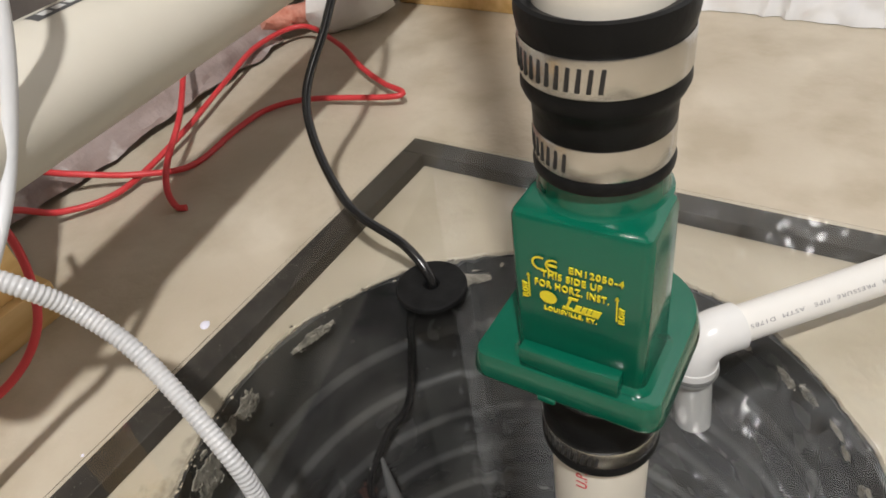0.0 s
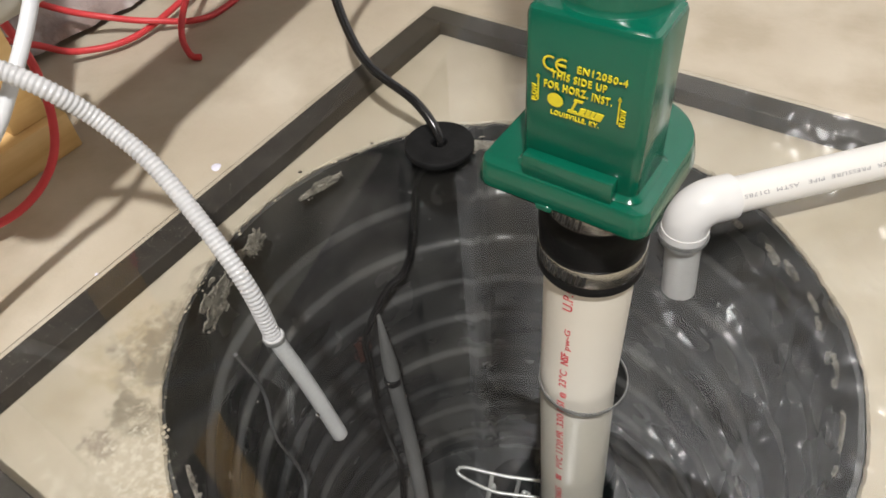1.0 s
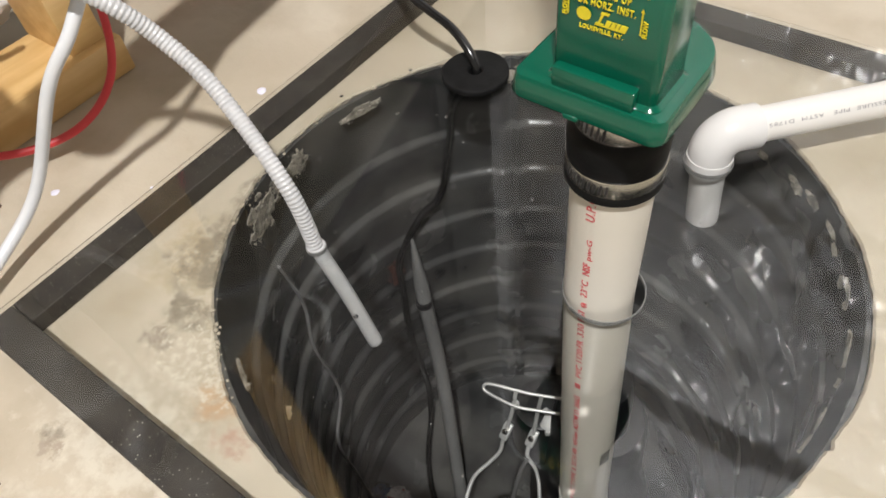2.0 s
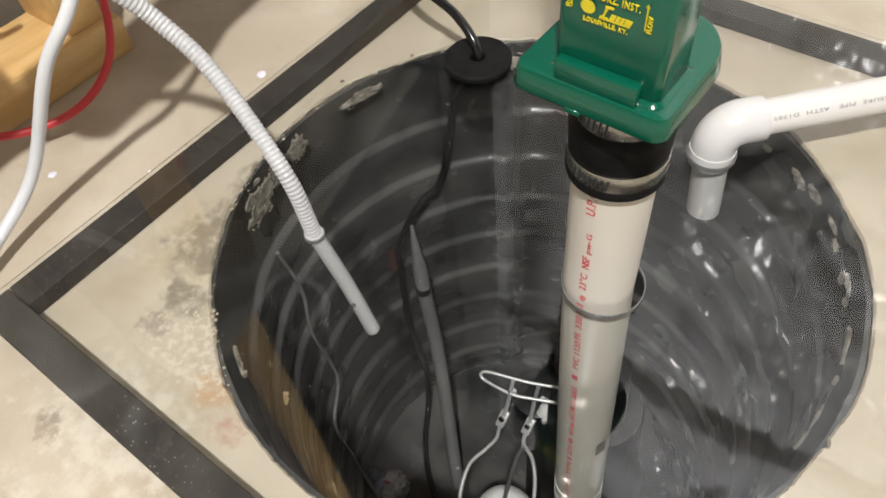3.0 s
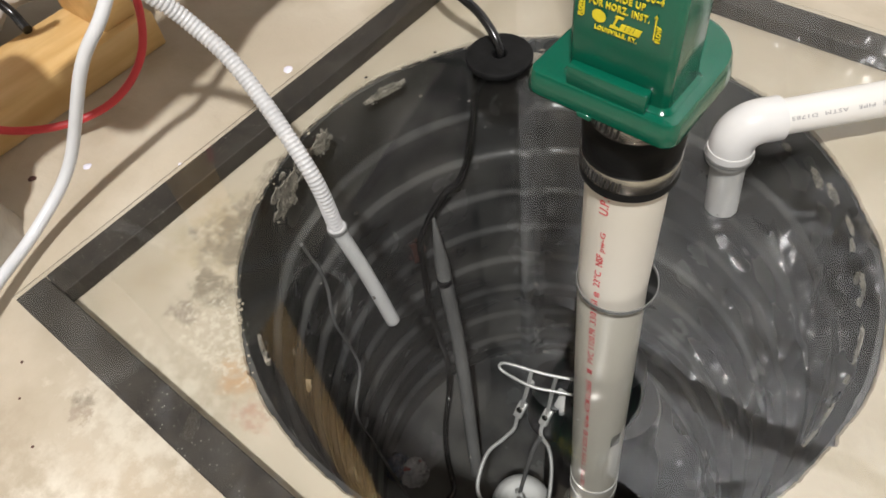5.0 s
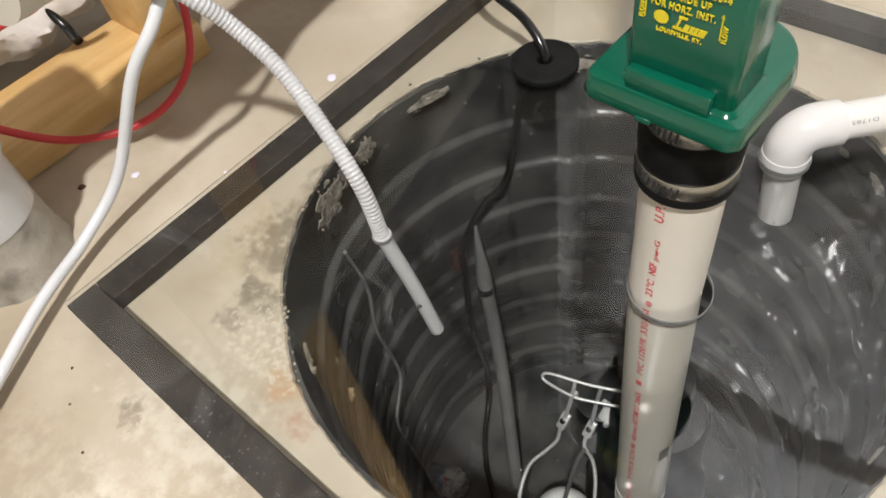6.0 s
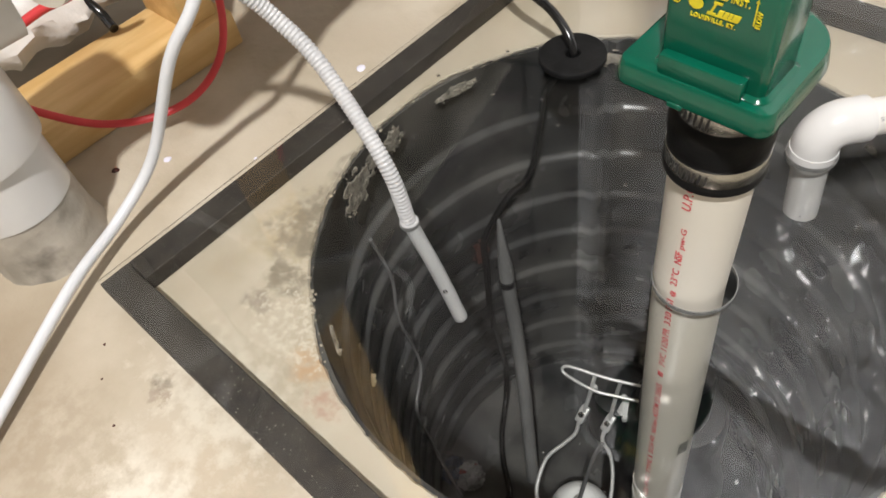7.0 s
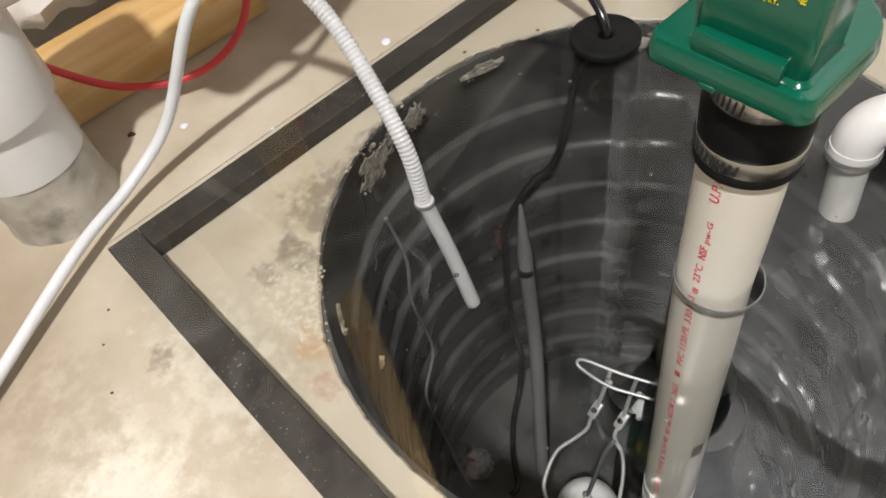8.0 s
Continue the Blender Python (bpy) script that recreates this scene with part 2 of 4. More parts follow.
def lathe(prof, c=(0.0, 0.0), segs=64, closed=True, wob=None):
    """Turned solid about a vertical axis; prof: (radius, z) in order; closed joins the last ring to the first."""
    bm = bmesh.new()
    rings = []
    for k, (r, z) in enumerate(prof):
        ring = []
        for i in range(segs):
            a = 2 * math.pi * i / segs
            rr, zz = (r, z) if wob is None else wob(k, a, r, z)
            ring.append(bm.verts.new((c[0] + rr * math.cos(a), c[1] + rr * math.sin(a), zz)))
        rings.append(ring)
    n = len(rings)
    for k in range(n if closed else n - 1):
        A, B = rings[k], rings[(k + 1) % n]
        for i in range(segs):
            j = (i + 1) % segs
            bm.faces.new((A[i], A[j], B[j], B[i]))
    bmesh.ops.recalc_face_normals(bm, faces=bm.faces)
    return bm


def solid(prof, c=(0.0, 0.0), segs=64):
    """Turned solid with flat end caps."""
    bm = lathe(prof, c, segs, closed=False)
    bm.verts.ensure_lookup_table()
    bm.faces.new([bm.verts[i] for i in range(segs)])
    n = len(bm.verts)
    bm.faces.new([bm.verts[i] for i in range(n - segs, n)])
    bmesh.ops.recalc_face_normals(bm, faces=bm.faces)
    return bm


def box(x0, x1, y0, y1, z0, z1, bevel=0.0, segs=2, m=None):
    bm = bmesh.new()
    bmesh.ops.create_cube(bm, size=1)
    for v in bm.verts:
        v.co = Vector((x0 + (v.co.x + 0.5) * (x1 - x0), y0 + (v.co.y + 0.5) * (y1 - y0), z0 + (v.co.z + 0.5) * (z1 - z0)))
    if bevel:
        bmesh.ops.bevel(bm, geom=bm.edges[:], offset=bevel, segments=segs, profile=0.5, affect="EDGES")
    if m:
        bmesh.ops.transform(bm, matrix=m, verts=bm.verts)
    return bm


def spline(points, step=0.004):
    """Smooth line through the points, evenly spaced."""
    P = [Vector(p) for p in points]
    P = [2 * P[0] - P[1]] + P + [2 * P[-1] - P[-2]]
    dense = []
    for i in range(1, len(P) - 2):
        a, b, c, d = P[i - 1:i + 3]
        n = max(12, int(2.5 * (c - b).length / step))
        for k in range(n):
            u = k / n
            dense.append(0.5 * (2 * b + (c - a) * u + (2 * a - 5 * b + 4 * c - d) * u * u + (3 * b - a - 3 * c + d) * u ** 3))
    dense.append(P[-2])
    out, acc = [dense[0]], 0.0
    for a, b in zip(dense, dense[1:]):
        acc += (b - a).length
        if acc >= step:
            out.append(b)
            acc = 0.0
    if (out[-1] - dense[-1]).length > step * 0.3:
        out.append(dense[-1])
    return out


def sweep(pts, radius, segs=14, caps=True):
    """Round tube along pts; radius: a number or a function of the length run."""
    bm = bmesh.new()
    rings, run = [], 0.0
    up = None
    for i, p in enumerate(pts):
        t = (pts[min(i + 1, len(pts) - 1)] - pts[max(i - 1, 0)]).normalized()
        if up is None:
            up = t.orthogonal().normalized()
        up = (up - t * up.dot(t)).normalized()
        side = t.cross(up)
        if i:
            run += (p - pts[i - 1]).length
        r = radius(run) if callable(radius) else radius
        rings.append([bm.verts.new(p + (up * math.cos(2 * math.pi * k / segs) + side * math.sin(2 * math.pi * k / segs)) * r) for k in range(segs)])
    for A, B in zip(rings, rings[1:]):
        for k in range(segs):
            bm.faces.new((A[k], A[(k + 1) % segs], B[(k + 1) % segs], B[k]))
    if caps:
        bm.faces.new(rings[0])
        bm.faces.new(rings[-1])
    bmesh.ops.recalc_face_normals(bm, faces=bm.faces)
    return bm


def add(bm, other):
    me = bpy.data.meshes.new("tmp")
    other.to_mesh(me)
    other.free()
    bm.from_mesh(me)
    bpy.data.meshes.remove(me)
    return bm


def letters(text, size, place, depth=0.0003, spacing=1.0, bold=0.0, align="LEFT", width=None, height=None):
    """Lettering as a mesh; place maps (x, y, z) of the flat text to the world."""
    cu = bpy.data.curves.new("lettering", "FONT")
    cu.body, cu.size, cu.extrude, cu.space_character, cu.offset, cu.align_x = text, size, depth, spacing, bold, align
    cu.resolution_u = 3
    ob = bpy.data.objects.new("lettering", cu)
    scene.collection.objects.link(ob)
    me = bpy.data.meshes.new_from_object(ob.evaluated_get(bpy.context.evaluated_depsgraph_get()))
    bpy.data.objects.remove(ob)
    bpy.data.curves.remove(cu)
    bm = bmesh.new()
    bm.from_mesh(me)
    bpy.data.meshes.remove(me)
    xs, ys = [v.co.x for v in bm.verts], [v.co.y for v in bm.verts]
    fx = width / (max(xs) - min(xs)) if width else 1.0
    fy = height / (max(ys) - min(ys)) if height else 1.0
    for v in bm.verts:
        v.co = Vector(place((v.co.x - (min(xs) if width else 0)) * fx, v.co.y * fy, v.co.z))
    return bm


def fbm(x, y, z=0.0, octaves=4):
    return noise.fractal(Vector((x, y, z)), 0.8, 2.1, octaves)


# ---------------------------------------------------------------- setting
def hole_r(a):
    x, y = math.cos(a), math.sin(a)
    return BR + 0.0028 * fbm(4 * x, 4 * y, 1.3, 2) + 0.0007 * fbm(29 * x, 29 * y, 7.7, 5) + 0.0006 * fbm(110 * x, 110 * y, 2.2, 3) + 0.005 * max(0.0, fbm(11 * x, 11 * y, 4.1, 3) - 0.45)


def build_floor():
    bm = bmesh.new()
    segs = 840
    rs = [1.0, 1.006, 1.02, 1.05, 1.1, 1.2, 1.4, 1.8, 2.6, 4.0, 7.0, 14.0]
    rings = []
    for k, f in enumerate(rs):
        ring = []
        for i in range(segs):
            a = 2 * math.pi * i / segs
            r = hole_r(a) * f if k < 6 else BR * f
            x, y = BX + r * math.cos(a), BY + r * math.sin(a)
            z = FLOOR - (0.0022 + 0.0015 * fbm(60 * x, 60 * y, 2.0) if k == 0 else 0.0)
            ring.append(bm.verts.new((x, y, z)))
        rings.append(ring)
    for A, B in zip(rings, rings[1:]):
        for i in range(segs):
            bm.faces.new((A[i], A[(i + 1) % segs], B[(i + 1) % segs], B[i]))
    bmesh.ops.recalc_face_normals(bm, faces=bm.faces)
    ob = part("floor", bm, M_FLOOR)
    tagged(ob, "cream painted concrete basement floor with stains and a painted shade patch round the pit", "floor", kind="structure")
    # broken edge of the slab
    bm = bmesh.new()
    rings = []
    for k, (dr, z) in enumerate([(0.0, FLOOR - 0.002), (0.001, FLOOR - 0.006), (-0.001, FLOOR - 0.014), (0.002, FLOOR - 0.024), (0.02, FLOOR - 0.03)]):
        ring = []
        for i in range(segs):
            a = 2 * math.pi * i / segs
            x, y = math.cos(a), math.sin(a)
            r = hole_r(a) + dr + (0.0016 * fbm(40 * x, 40 * y, 3.0 * k) if 0 < k < 4 else 0.0)
            ring.append(bm.verts.new((BX + r * x, BY + r * y, z + (0.0 if k == 0 else 0.004 * fbm(18 * x, 18 * y, 5.0)))))
        rings.append(ring)
    for A, B in zip(rings, rings[1:]):
        for i in range(segs):
            bm.faces.new((A[i], A[(i + 1) % segs], B[(i + 1) % segs], B[i]))
    bmesh.ops.recalc_face_normals(bm, faces=bm.faces)
    part("broken_edge", bm, M_BREAK, ob, "rough broken concrete edge of the pit")
    return ob


FLOOR_OB = build_floor()


def wall(name, x0, x1, y0, y1, z0, z1, material, label):
    ob = part(name, box(x0, x1, y0, y1, z0, z1), material, smooth=False)
    return tagged(ob, label, "wall", kind="structure")


wall("wall_west", -1.02, -0.90, -2.6, 1.0, FLOOR, CEIL, M_WALL, "grey concrete foundation wall behind the studs")
wall("wall_north", -0.90, 3.0, 0.90, 1.0, FLOOR, CEIL, M_WALL, "grey concrete foundation wall behind plastic sheeting")
wall("wall_east", 2.9, 3.0, -2.6, 0.90, FLOOR, CEIL, M_WALL, "plain grey basement wall")
wall("wall_south", -0.90, 2.9, -2.6, -2.5, FLOOR, CEIL, M_WALL, "plain grey basement wall")
tagged(part("ceiling", box(-1.02, 3.0, -2.6, 1.0, CEIL, CEIL + 0.1), M_CEIL, smooth=False), "brown wooden basement ceiling", "ceiling", kind="structure")


def crumpled(x0, x1, z0, z1, nx, nz, to_world, amp, seed, thick=0.0008, tacks=(), seam=None, fine=0.0, rays=(), billows=()):
    """A hanging plastic sheet with folds and creases; to_world maps (along, out, up)."""
    bm = bmesh.new()
    grid = []
    rnd = random.Random(int(seed * 10))
    ridges = []
    for tu, tz in tacks:
        lead = rnd.uniform(0, 2 * math.pi)
        for k in range(7):
            a = lead + rnd.gauss(0, 0.55) + (math.pi if k > 4 else 0)
            ridges.append((tu + 0.02 * math.cos(a), tz + 0.02 * math.sin(a), math.cos(a), math.sin(a), rnd.uniform(0.22, 0.55), rnd.uniform(0.014, 0.032), rnd.uniform(0.22, 0.55)))
    for i in range(nx + 1):
        col = []
        for k in range(nz + 1):
            u, z = x0 + (x1 - x0) * i / nx, z0 + (z1 - z0) * k / nz
            w1, w2 = fbm(2.5 * u, 2.5 * z, seed + 21), fbm(2.5 * u, 2.5 * z, seed + 33)
            f = 0.9 * abs(fbm(3.0 * u + 0.8 * w1, 1.6 * z + 0.8 * w2, seed, 2)) + 0.10 * (1 - abs(fbm(9 * u + 5 * z + 2 * w1, 7 * z - 4 * u + 2 * w2, seed + 9, 2))) ** 2
            f += (0.0 if fine else 0.04) * (1 - abs(fbm(20 * u + 2 * w2, 11 * z + 8 * u, seed + 4, 2))) ** 3 * 0.5
            for ru, rz, cu, cz, rl, rw, ra in ridges:
                du, dz = u - ru, z - rz
                along = du * cu + dz * cz
                if 0 < along < rl:
                    across = abs(dz * cu - du * cz + 0.012 * w1 + 0.25 * (along - rl / 2) ** 2) / (rw * (0.5 + along / rl))
                    if across < 1:
                        f += ra * (1 - across) * min(1.0, along / 0.04, (rl - along) / 0.06)
            for ru, rz, deg, rl, rw, ra in rays:
                cu, cz = math.cos(radians(deg)), math.sin(radians(deg))
                along = (u - ru) * cu + (z - rz) * cz
                if 0 < along < rl:
                    across = abs((z - rz) * cu - (u - ru) * cz + 0.010 * w1) / (rw * (0.35 + along / rl))
                    if across < 1:
                        f += ra * (1 - across) * min(1.0, along / 0.03, (rl - along) / 0.10)
            for k2, (tu, tz) in enumerate(tacks):
                dx, dz = u - tu, z - tz
                d = math.hypot(dx, dz)
                th = math.atan2(dz, dx)
                f += 0.45 * math.exp(-d / 0.16) * (1 - math.exp(-d / 0.025)) * (1 - abs(math.sin(4.5 * th + 1.7 * k2 + 0.8 * w1)) ** 0.7)
            if fine:
                # sharp upright creases in patches
                patch = max(0.0, min(1.0, 0.50 + 1.6 * fbm(3.2 * u, 2.2 * z, seed + 50, 2)))
                lean_u = u - 0.35 * z + 0.05 * w2 + 0.02 * fbm(9 * u, 5 * z, seed + 61, 2)
                f += fine * patch * (0.30 * (1 - abs(noise.noise(Vector((24 * lean_u, 5 * z, seed + 70))) * 1.6)) + 0.15 * (1 - abs(noise.noise(Vector((50 * (lean_u - 0.15 * z), 7 * z, seed + 80))) * 1.6)))
            for bu, bz, bs, ba in billows:
                f += ba * math.exp(-((u - bu) ** 2 + (z - bz) ** 2) / (2 * bs * bs))
            if seam is not None:
                f += 1.5 / (1 + math.exp(-(z - seam(u)) / 0.004))
            f *= min(1.0, 0.15 + (u - x0) / 0.12)
            col.append(bm.verts.new(to_world(u, amp * f, z)))
        grid.append(col)
    for i in range(nx):
        for k in range(nz):
            bm.faces.new((grid[i][k], grid[i + 1][k], grid[i + 1][k + 1], grid[i][k + 1]))
    bmesh.ops.recalc_face_normals(bm, faces=bm.faces)
    bmesh.ops.solidify(bm, geom=bm.faces[:], thickness=thick)
    return bm


TACKS = ((0.32, 1.18), (0.1, 0.62), (0.36, 0.75), (0.25, 1.66), (0.55, 1.0))
# folds that fan out from a tuck in the sheet
RAYS = [(0.15, 1.17, deg, run, 0.022, 0.36) for deg, run in ((176, 0.36), (188, 0.40), (199, 0.34), (212, 0.26), (165, 0.2), (262, 0.3), (275, 0.24), (250, 0.22))]
BILLOWS = ((-0.034, 0.74, 0.16, 2.3), (-0.02, 1.68, 0.15, 2.1), (0.22, 1.0, 0.10, 0.8))     # loose places that bulge into the room
RAYS += [(0.06 + 0.05 * k, 1.47, 84 + 7 * k, 0.22 + 0.05 * (k % 2), 0.018, 0.26) for k in range(4)]
SEAM0, SEAM1 = 1.45, -0.1
ob = part("plastic_sheet", crumpled(-0.61, 1.0, FLOOR + 0.001, 2.37, 480, 470, lambda u, o, z: (u, 0.745 - o, z), 0.036, 3.0, tacks=TACKS, seam=lambda u: SEAM0 + SEAM1 * u + 0.01 * math.sin(9 * u), fine=1.0, rays=RAYS, billows=BILLOWS), M_SHEET)
tagged(ob, "wrinkled white plastic sheeting hung over insulated wall", "plastic sheeting")
ob = part("plastic_sheet", crumpled(-2.3, 0.66, FLOOR + 0.03, 2.3, 200, 160, lambda u, o, z: (-0.72 + o, u, z), 0.03, 8.0), M_SHEET_W)
tagged(ob, "wrinkled translucent plastic sheeting over the stud wall insulation", "plastic sheeting")


def lumber(name, x0, x1, y0, y1, z0, z1, label, cat="lumber"):
    ob = part(name, box(x0, x1, y0, y1, z0, z1, 0.0025, 2), M_WOOD)
    return tagged(ob, label, cat)


lumber("sill_plate", -0.569, -0.48, -0.75, -0.037, FLOOR, FLOOR + 0.038, "yellow pine wall plate lying on the concrete floor")
lumber("wall_stud", -0.569, -0.49, -0.085, -0.047, FLOOR + 0.038, 2.3, "yellow pine stud standing on the wall plate", "stud")
lumber("sill_plate", -0.56, -0.14, 0.662, 0.70, FLOOR, FLOOR + 0.089, "yellow pine plate at the foot of the insulated wall")


def batt(pts, r, label, material=M_INSUL):
    pl = spline(pts, 0.012)
    bm = sweep(pl, lambda s: r * (1 + 0.12 * math.sin(40 * s) + 0.08 * math.sin(97 * s)), 18)
    for v in bm.verts:
        v.co += Vector((fbm(30 * v.co.x, 30 * v.co.y, 30 * v.co.z), fbm(31 * v.co.y, 9, 30 * v.co.x), fbm(29 * v.co.z, 5, 30 * v.co.y))) * 0.011
    ob = part("insulation_batt", bm, material)
    return tagged(ob, label, "insulation")


batt([(-0.625, -0.5, 0.05), (-0.625, -0.3, 0.055), (-0.62, -0.2, 0.05), (-0.625, -0.05, 0.055)], 0.033, "torn white faced insulation edge behind the wall plate")
def flap():
    """Loose white facing that lies along the foot of the wall."""
    bm = bmesh.new()
    n, m2 = 70, 10
    g = []
    for i in range(n + 1):
        y = -0.02 + 0.50 * i / n
        row = []
        for k in range(m2 + 1):
            v = k / m2
            row.append(bm.verts.new((-0.70 + 0.055 * v + 0.008 * fbm(14 * y, 2 * v, 1.0), y, 0.050 - 0.056 * v + 0.006 * fbm(11 * y, 3 * v, 6.0))))
        g.append(row)
    for i in range(n):
        for k in range(m2):
            bm.faces.new((g[i][k], g[i + 1][k], g[i + 1][k + 1], g[i][k + 1]))
    bmesh.ops.recalc_face_normals(bm, faces=bm.faces)
    bmesh.ops.solidify(bm, geom=bm.faces[:], thickness=0.002)
    return tagged(part("insulation_facing", bm, M_FACING), "loose white insulation facing along the foot of the wall", "insulation")


flap()
M_PINK = mat("pink_glass_wool", (0.50, 0.16, 0.10), (0.68, 0.34, 0.26), 60, 0.9, bump=0.004, bscale=150)
batt([(-0.64, 0.55, 0.03), (-0.60, 0.58, 0.03), (-0.55, 0.62, 0.04)], 0.05, "crumpled white insulation corner by the wall plate")
batt([(-0.67, 0.47, 0.03), (-0.645, 0.505, 0.022), (-0.63, 0.535, 0.018)], 0.016, "torn pink insulation tuft at the foot of the wall", M_PINK)


# ---------------------------------------------------------------- ceiling bulb
def build_bulb():
    t = thing("ceiling_bulb", (LAMP[0], LAMP[1], CEIL), "bare warm light bulb in a porcelain ceiling holder", "lamp")
    part("holder", solid([(0.055, CEIL), (0.055, CEIL - 0.015), (0.03, CEIL - 0.04), (0.022, CEIL - 0.055)], LAMP[:2], 32), M_PVC_WHITE, t)
    b = part("bulb", solid([(0.013, CEIL - 0.055), (0.016, CEIL - 0.075), (0.03, CEIL - 0.1), (0.033, CEIL - 0.125), (0.026, CEIL - 0.145), (0.008, CEIL - 0.156)], LAMP[:2], 32), M_BULB, t, "glowing frosted bulb")
    b.visible_shadow = False


build_bulb()


# ---------------------------------------------------------------- pit
def build_basin():
    t = thing("sump_basin", (BX, BY, -0.6), "ribbed black plastic sump basin set into the concrete floor", "sump basin")
    prof = []
    top, bottom = FLOOR - 0.004, -0.60
    n = 420
    for k in range(n + 1):
        z = top + (bottom - top) * k / n
        r = BR - 0.003 - 0.02 * (k / n)
        d = (-0.094 - z) % 0.0635          # below the last shoulder
        if z < -0.094:
            up, off = min(1.0, d / 0.008), max(0.0, min(1.0, (d - 0.014) / 0.046))
            r -= 0.0062 * up * up * (3 - 2 * up) * (1 - off * off * (3 - 2 * off))
        prof.append((r, z))
    def wob(k, a, r, z):
        # a flat upright channel moulded into the wall
        for ac, w in ((2.235, 0.035), (2.16, 0.012), (0.6, 0.05)):
            d = abs((a - ac + math.pi) % (2 * math.pi) - math.pi)
            if d < w:
                r -= 0.005
        # the rings run out on the south-east side
        flat = 0.7 * max(0.0, math.cos(a + 0.15)) if k else 0.0
        r += flat * (BR - 0.003 - 0.02 * (k / n) - r)
        return r + 0.0012 * fbm(3 * math.cos(a), 3 * math.sin(a), 6 * z), z
    bm = lathe(prof, (BX, BY), 200, closed=False, wob=wob)
    bm.verts.ensure_lookup_table()
    last = [bm.verts[i] for i in range(len(bm.verts) - 200, len(bm.verts))]
    bm.faces.new(last)
    bmesh.ops.recalc_face_normals(bm, faces=bm.faces)
    bmesh.ops.reverse_faces(bm, faces=bm.faces)
    bmesh.ops.solidify(bm, geom=bm.faces[:], thickness=0.004)
    part("shell", bm, M_BASIN, t)
    return t


build_basin()


# ---------------------------------------------------------------- lid
def circle_pts(c, r, n=48):
    return [(c[0] + r * math.cos(2 * math.pi * i / n), c[1] + r * math.sin(2 * math.pi * i / n)) for i in range(n)]


ELB = (0.051, 0.1095)
HOSE = (-0.151, -0.120)
DISC = (-0.163, 0.104)
LID_T = 0.003


def build_lid():
    t = thing("acrylic_cover", (0, 0, FLOOR), "clear acrylic square lid on a dark foam gasket over the pit", "cover")
    cu = bpy.data.curves.new("lid_outline", "CURVE")
    cu.dimensions, cu.fill_mode, cu.extrude = "2D", "BOTH", LID_T / 2
    loops = [[(-S, -S), (S, -S), (S, S), (-S, S)], circle_pts((0.043, -0.0405), 0.028), circle_pts(ELB, 0.0185), circle_pts(HOSE, 0.0078), circle_pts(DISC, 0.015)]
    for lp in loops:
        sp = cu.splines.new("POLY")
        sp.points.add(len(lp) - 1)
        for p, q in zip(sp.points, lp):
            p.co = (q[0], q[1], 0, 1)
        sp.use_cyclic_u = True
    tmp = bpy.data.objects.new("lid_outline", cu)
    scene.collection.objects.link(tmp)
    me = bpy.data.meshes.new_from_object(tmp.evaluated_get(bpy.context.evaluated_depsgraph_get()))
    bpy.data.objects.remove(tmp)
    bm = bmesh.new()
    bm.from_mesh(me)
    bmesh.ops.remove_doubles(bm, verts=bm.verts, dist=1e-6)
    bmesh.ops.recalc_face_normals(bm, faces=bm.faces)
    bmesh.ops.translate(bm, vec=(0, 0, LID_T / 2), verts=bm.verts)
    sheet = part("acrylic_sheet", bm, M_ACRYLIC, t, "clear acrylic sheet", smooth=False)
    for c, r in (((0.043, -0.0405), 0.028), (ELB, 0.0185), (HOSE, 0.0078)):
        part("sawn_edge", lathe([(r - 0.0007, 0.0), (r, 0.0), (r, LID_T + 0.0002), (r - 0.0007, LID_T + 0.0002)], c, 64), M_FROST, t, "frosted sawn hole edge")
    w, top = 0.026, -0.0006
    strips = [(-S, S, -S, -S + w), (-S, S, S - w, S), (-S, -S + w, -S + w + 0.0005, S - w - 0.0005), (S - w, S, -S + w + 0.0005, S - w - 0.0005)]
    for x0, x1, y0, y1 in strips:
        part("gasket_strip", box(x0, x1, y0, y1, FLOOR, top, 0.0008, 1), M_GASKET, t, "dark speckled foam gasket")
    return t


build_lid()


def build_grommet():
    t = thing("rubber_grommet", (*DISC, LID_T), "round matt black rubber grommet lying on the lid", "grommet")
    part("flange", lathe([(0.0062, LID_T), (0.0295, LID_T), (0.030, LID_T + 0.001), (0.030, LID_T + 0.0045), (0.0292, LID_T + 0.0055), (0.0075, LID_T + 0.006), (0.0062, LID_T + 0.005)], DISC, 72), M_RUBBER_MATT, t)
    part("plug", lathe([(0.0062, LID_T), (0.0148, LID_T), (0.0148, -0.008), (0.0062, -0.008)], DISC, 48), M_RUBBER_MATT, t)


build_grommet()


# ---------------------------------------------------------------- discharge line
def axis_shift(z):
    """The discharge line kinks slightly above and below the cover."""
    if z > 0.04:
        return 0.0136 * (z - 0.04), -0.051 * (z - 0.04)
    if z < 0:
        return -0.045 * z, 0.015 * z
    return 0.0, 0.0


def lean(bm):
    for v in bm.verts:
        dx, dy = axis_shift(v.co.z)
        v.co.x += dx
        v.co.y += dy
    return bm


def on_pipe(r, ang, z0, out=0.0):
    """Lettering that climbs the pipe; letter tops lean towards smaller angles."""
    def place(x, y, z):
        a = ang - (y - 0.0025) / r
        rr = r + out + z
        return (AX + rr * math.cos(a), AY + rr * math.sin(a), z0 + x)
    return place


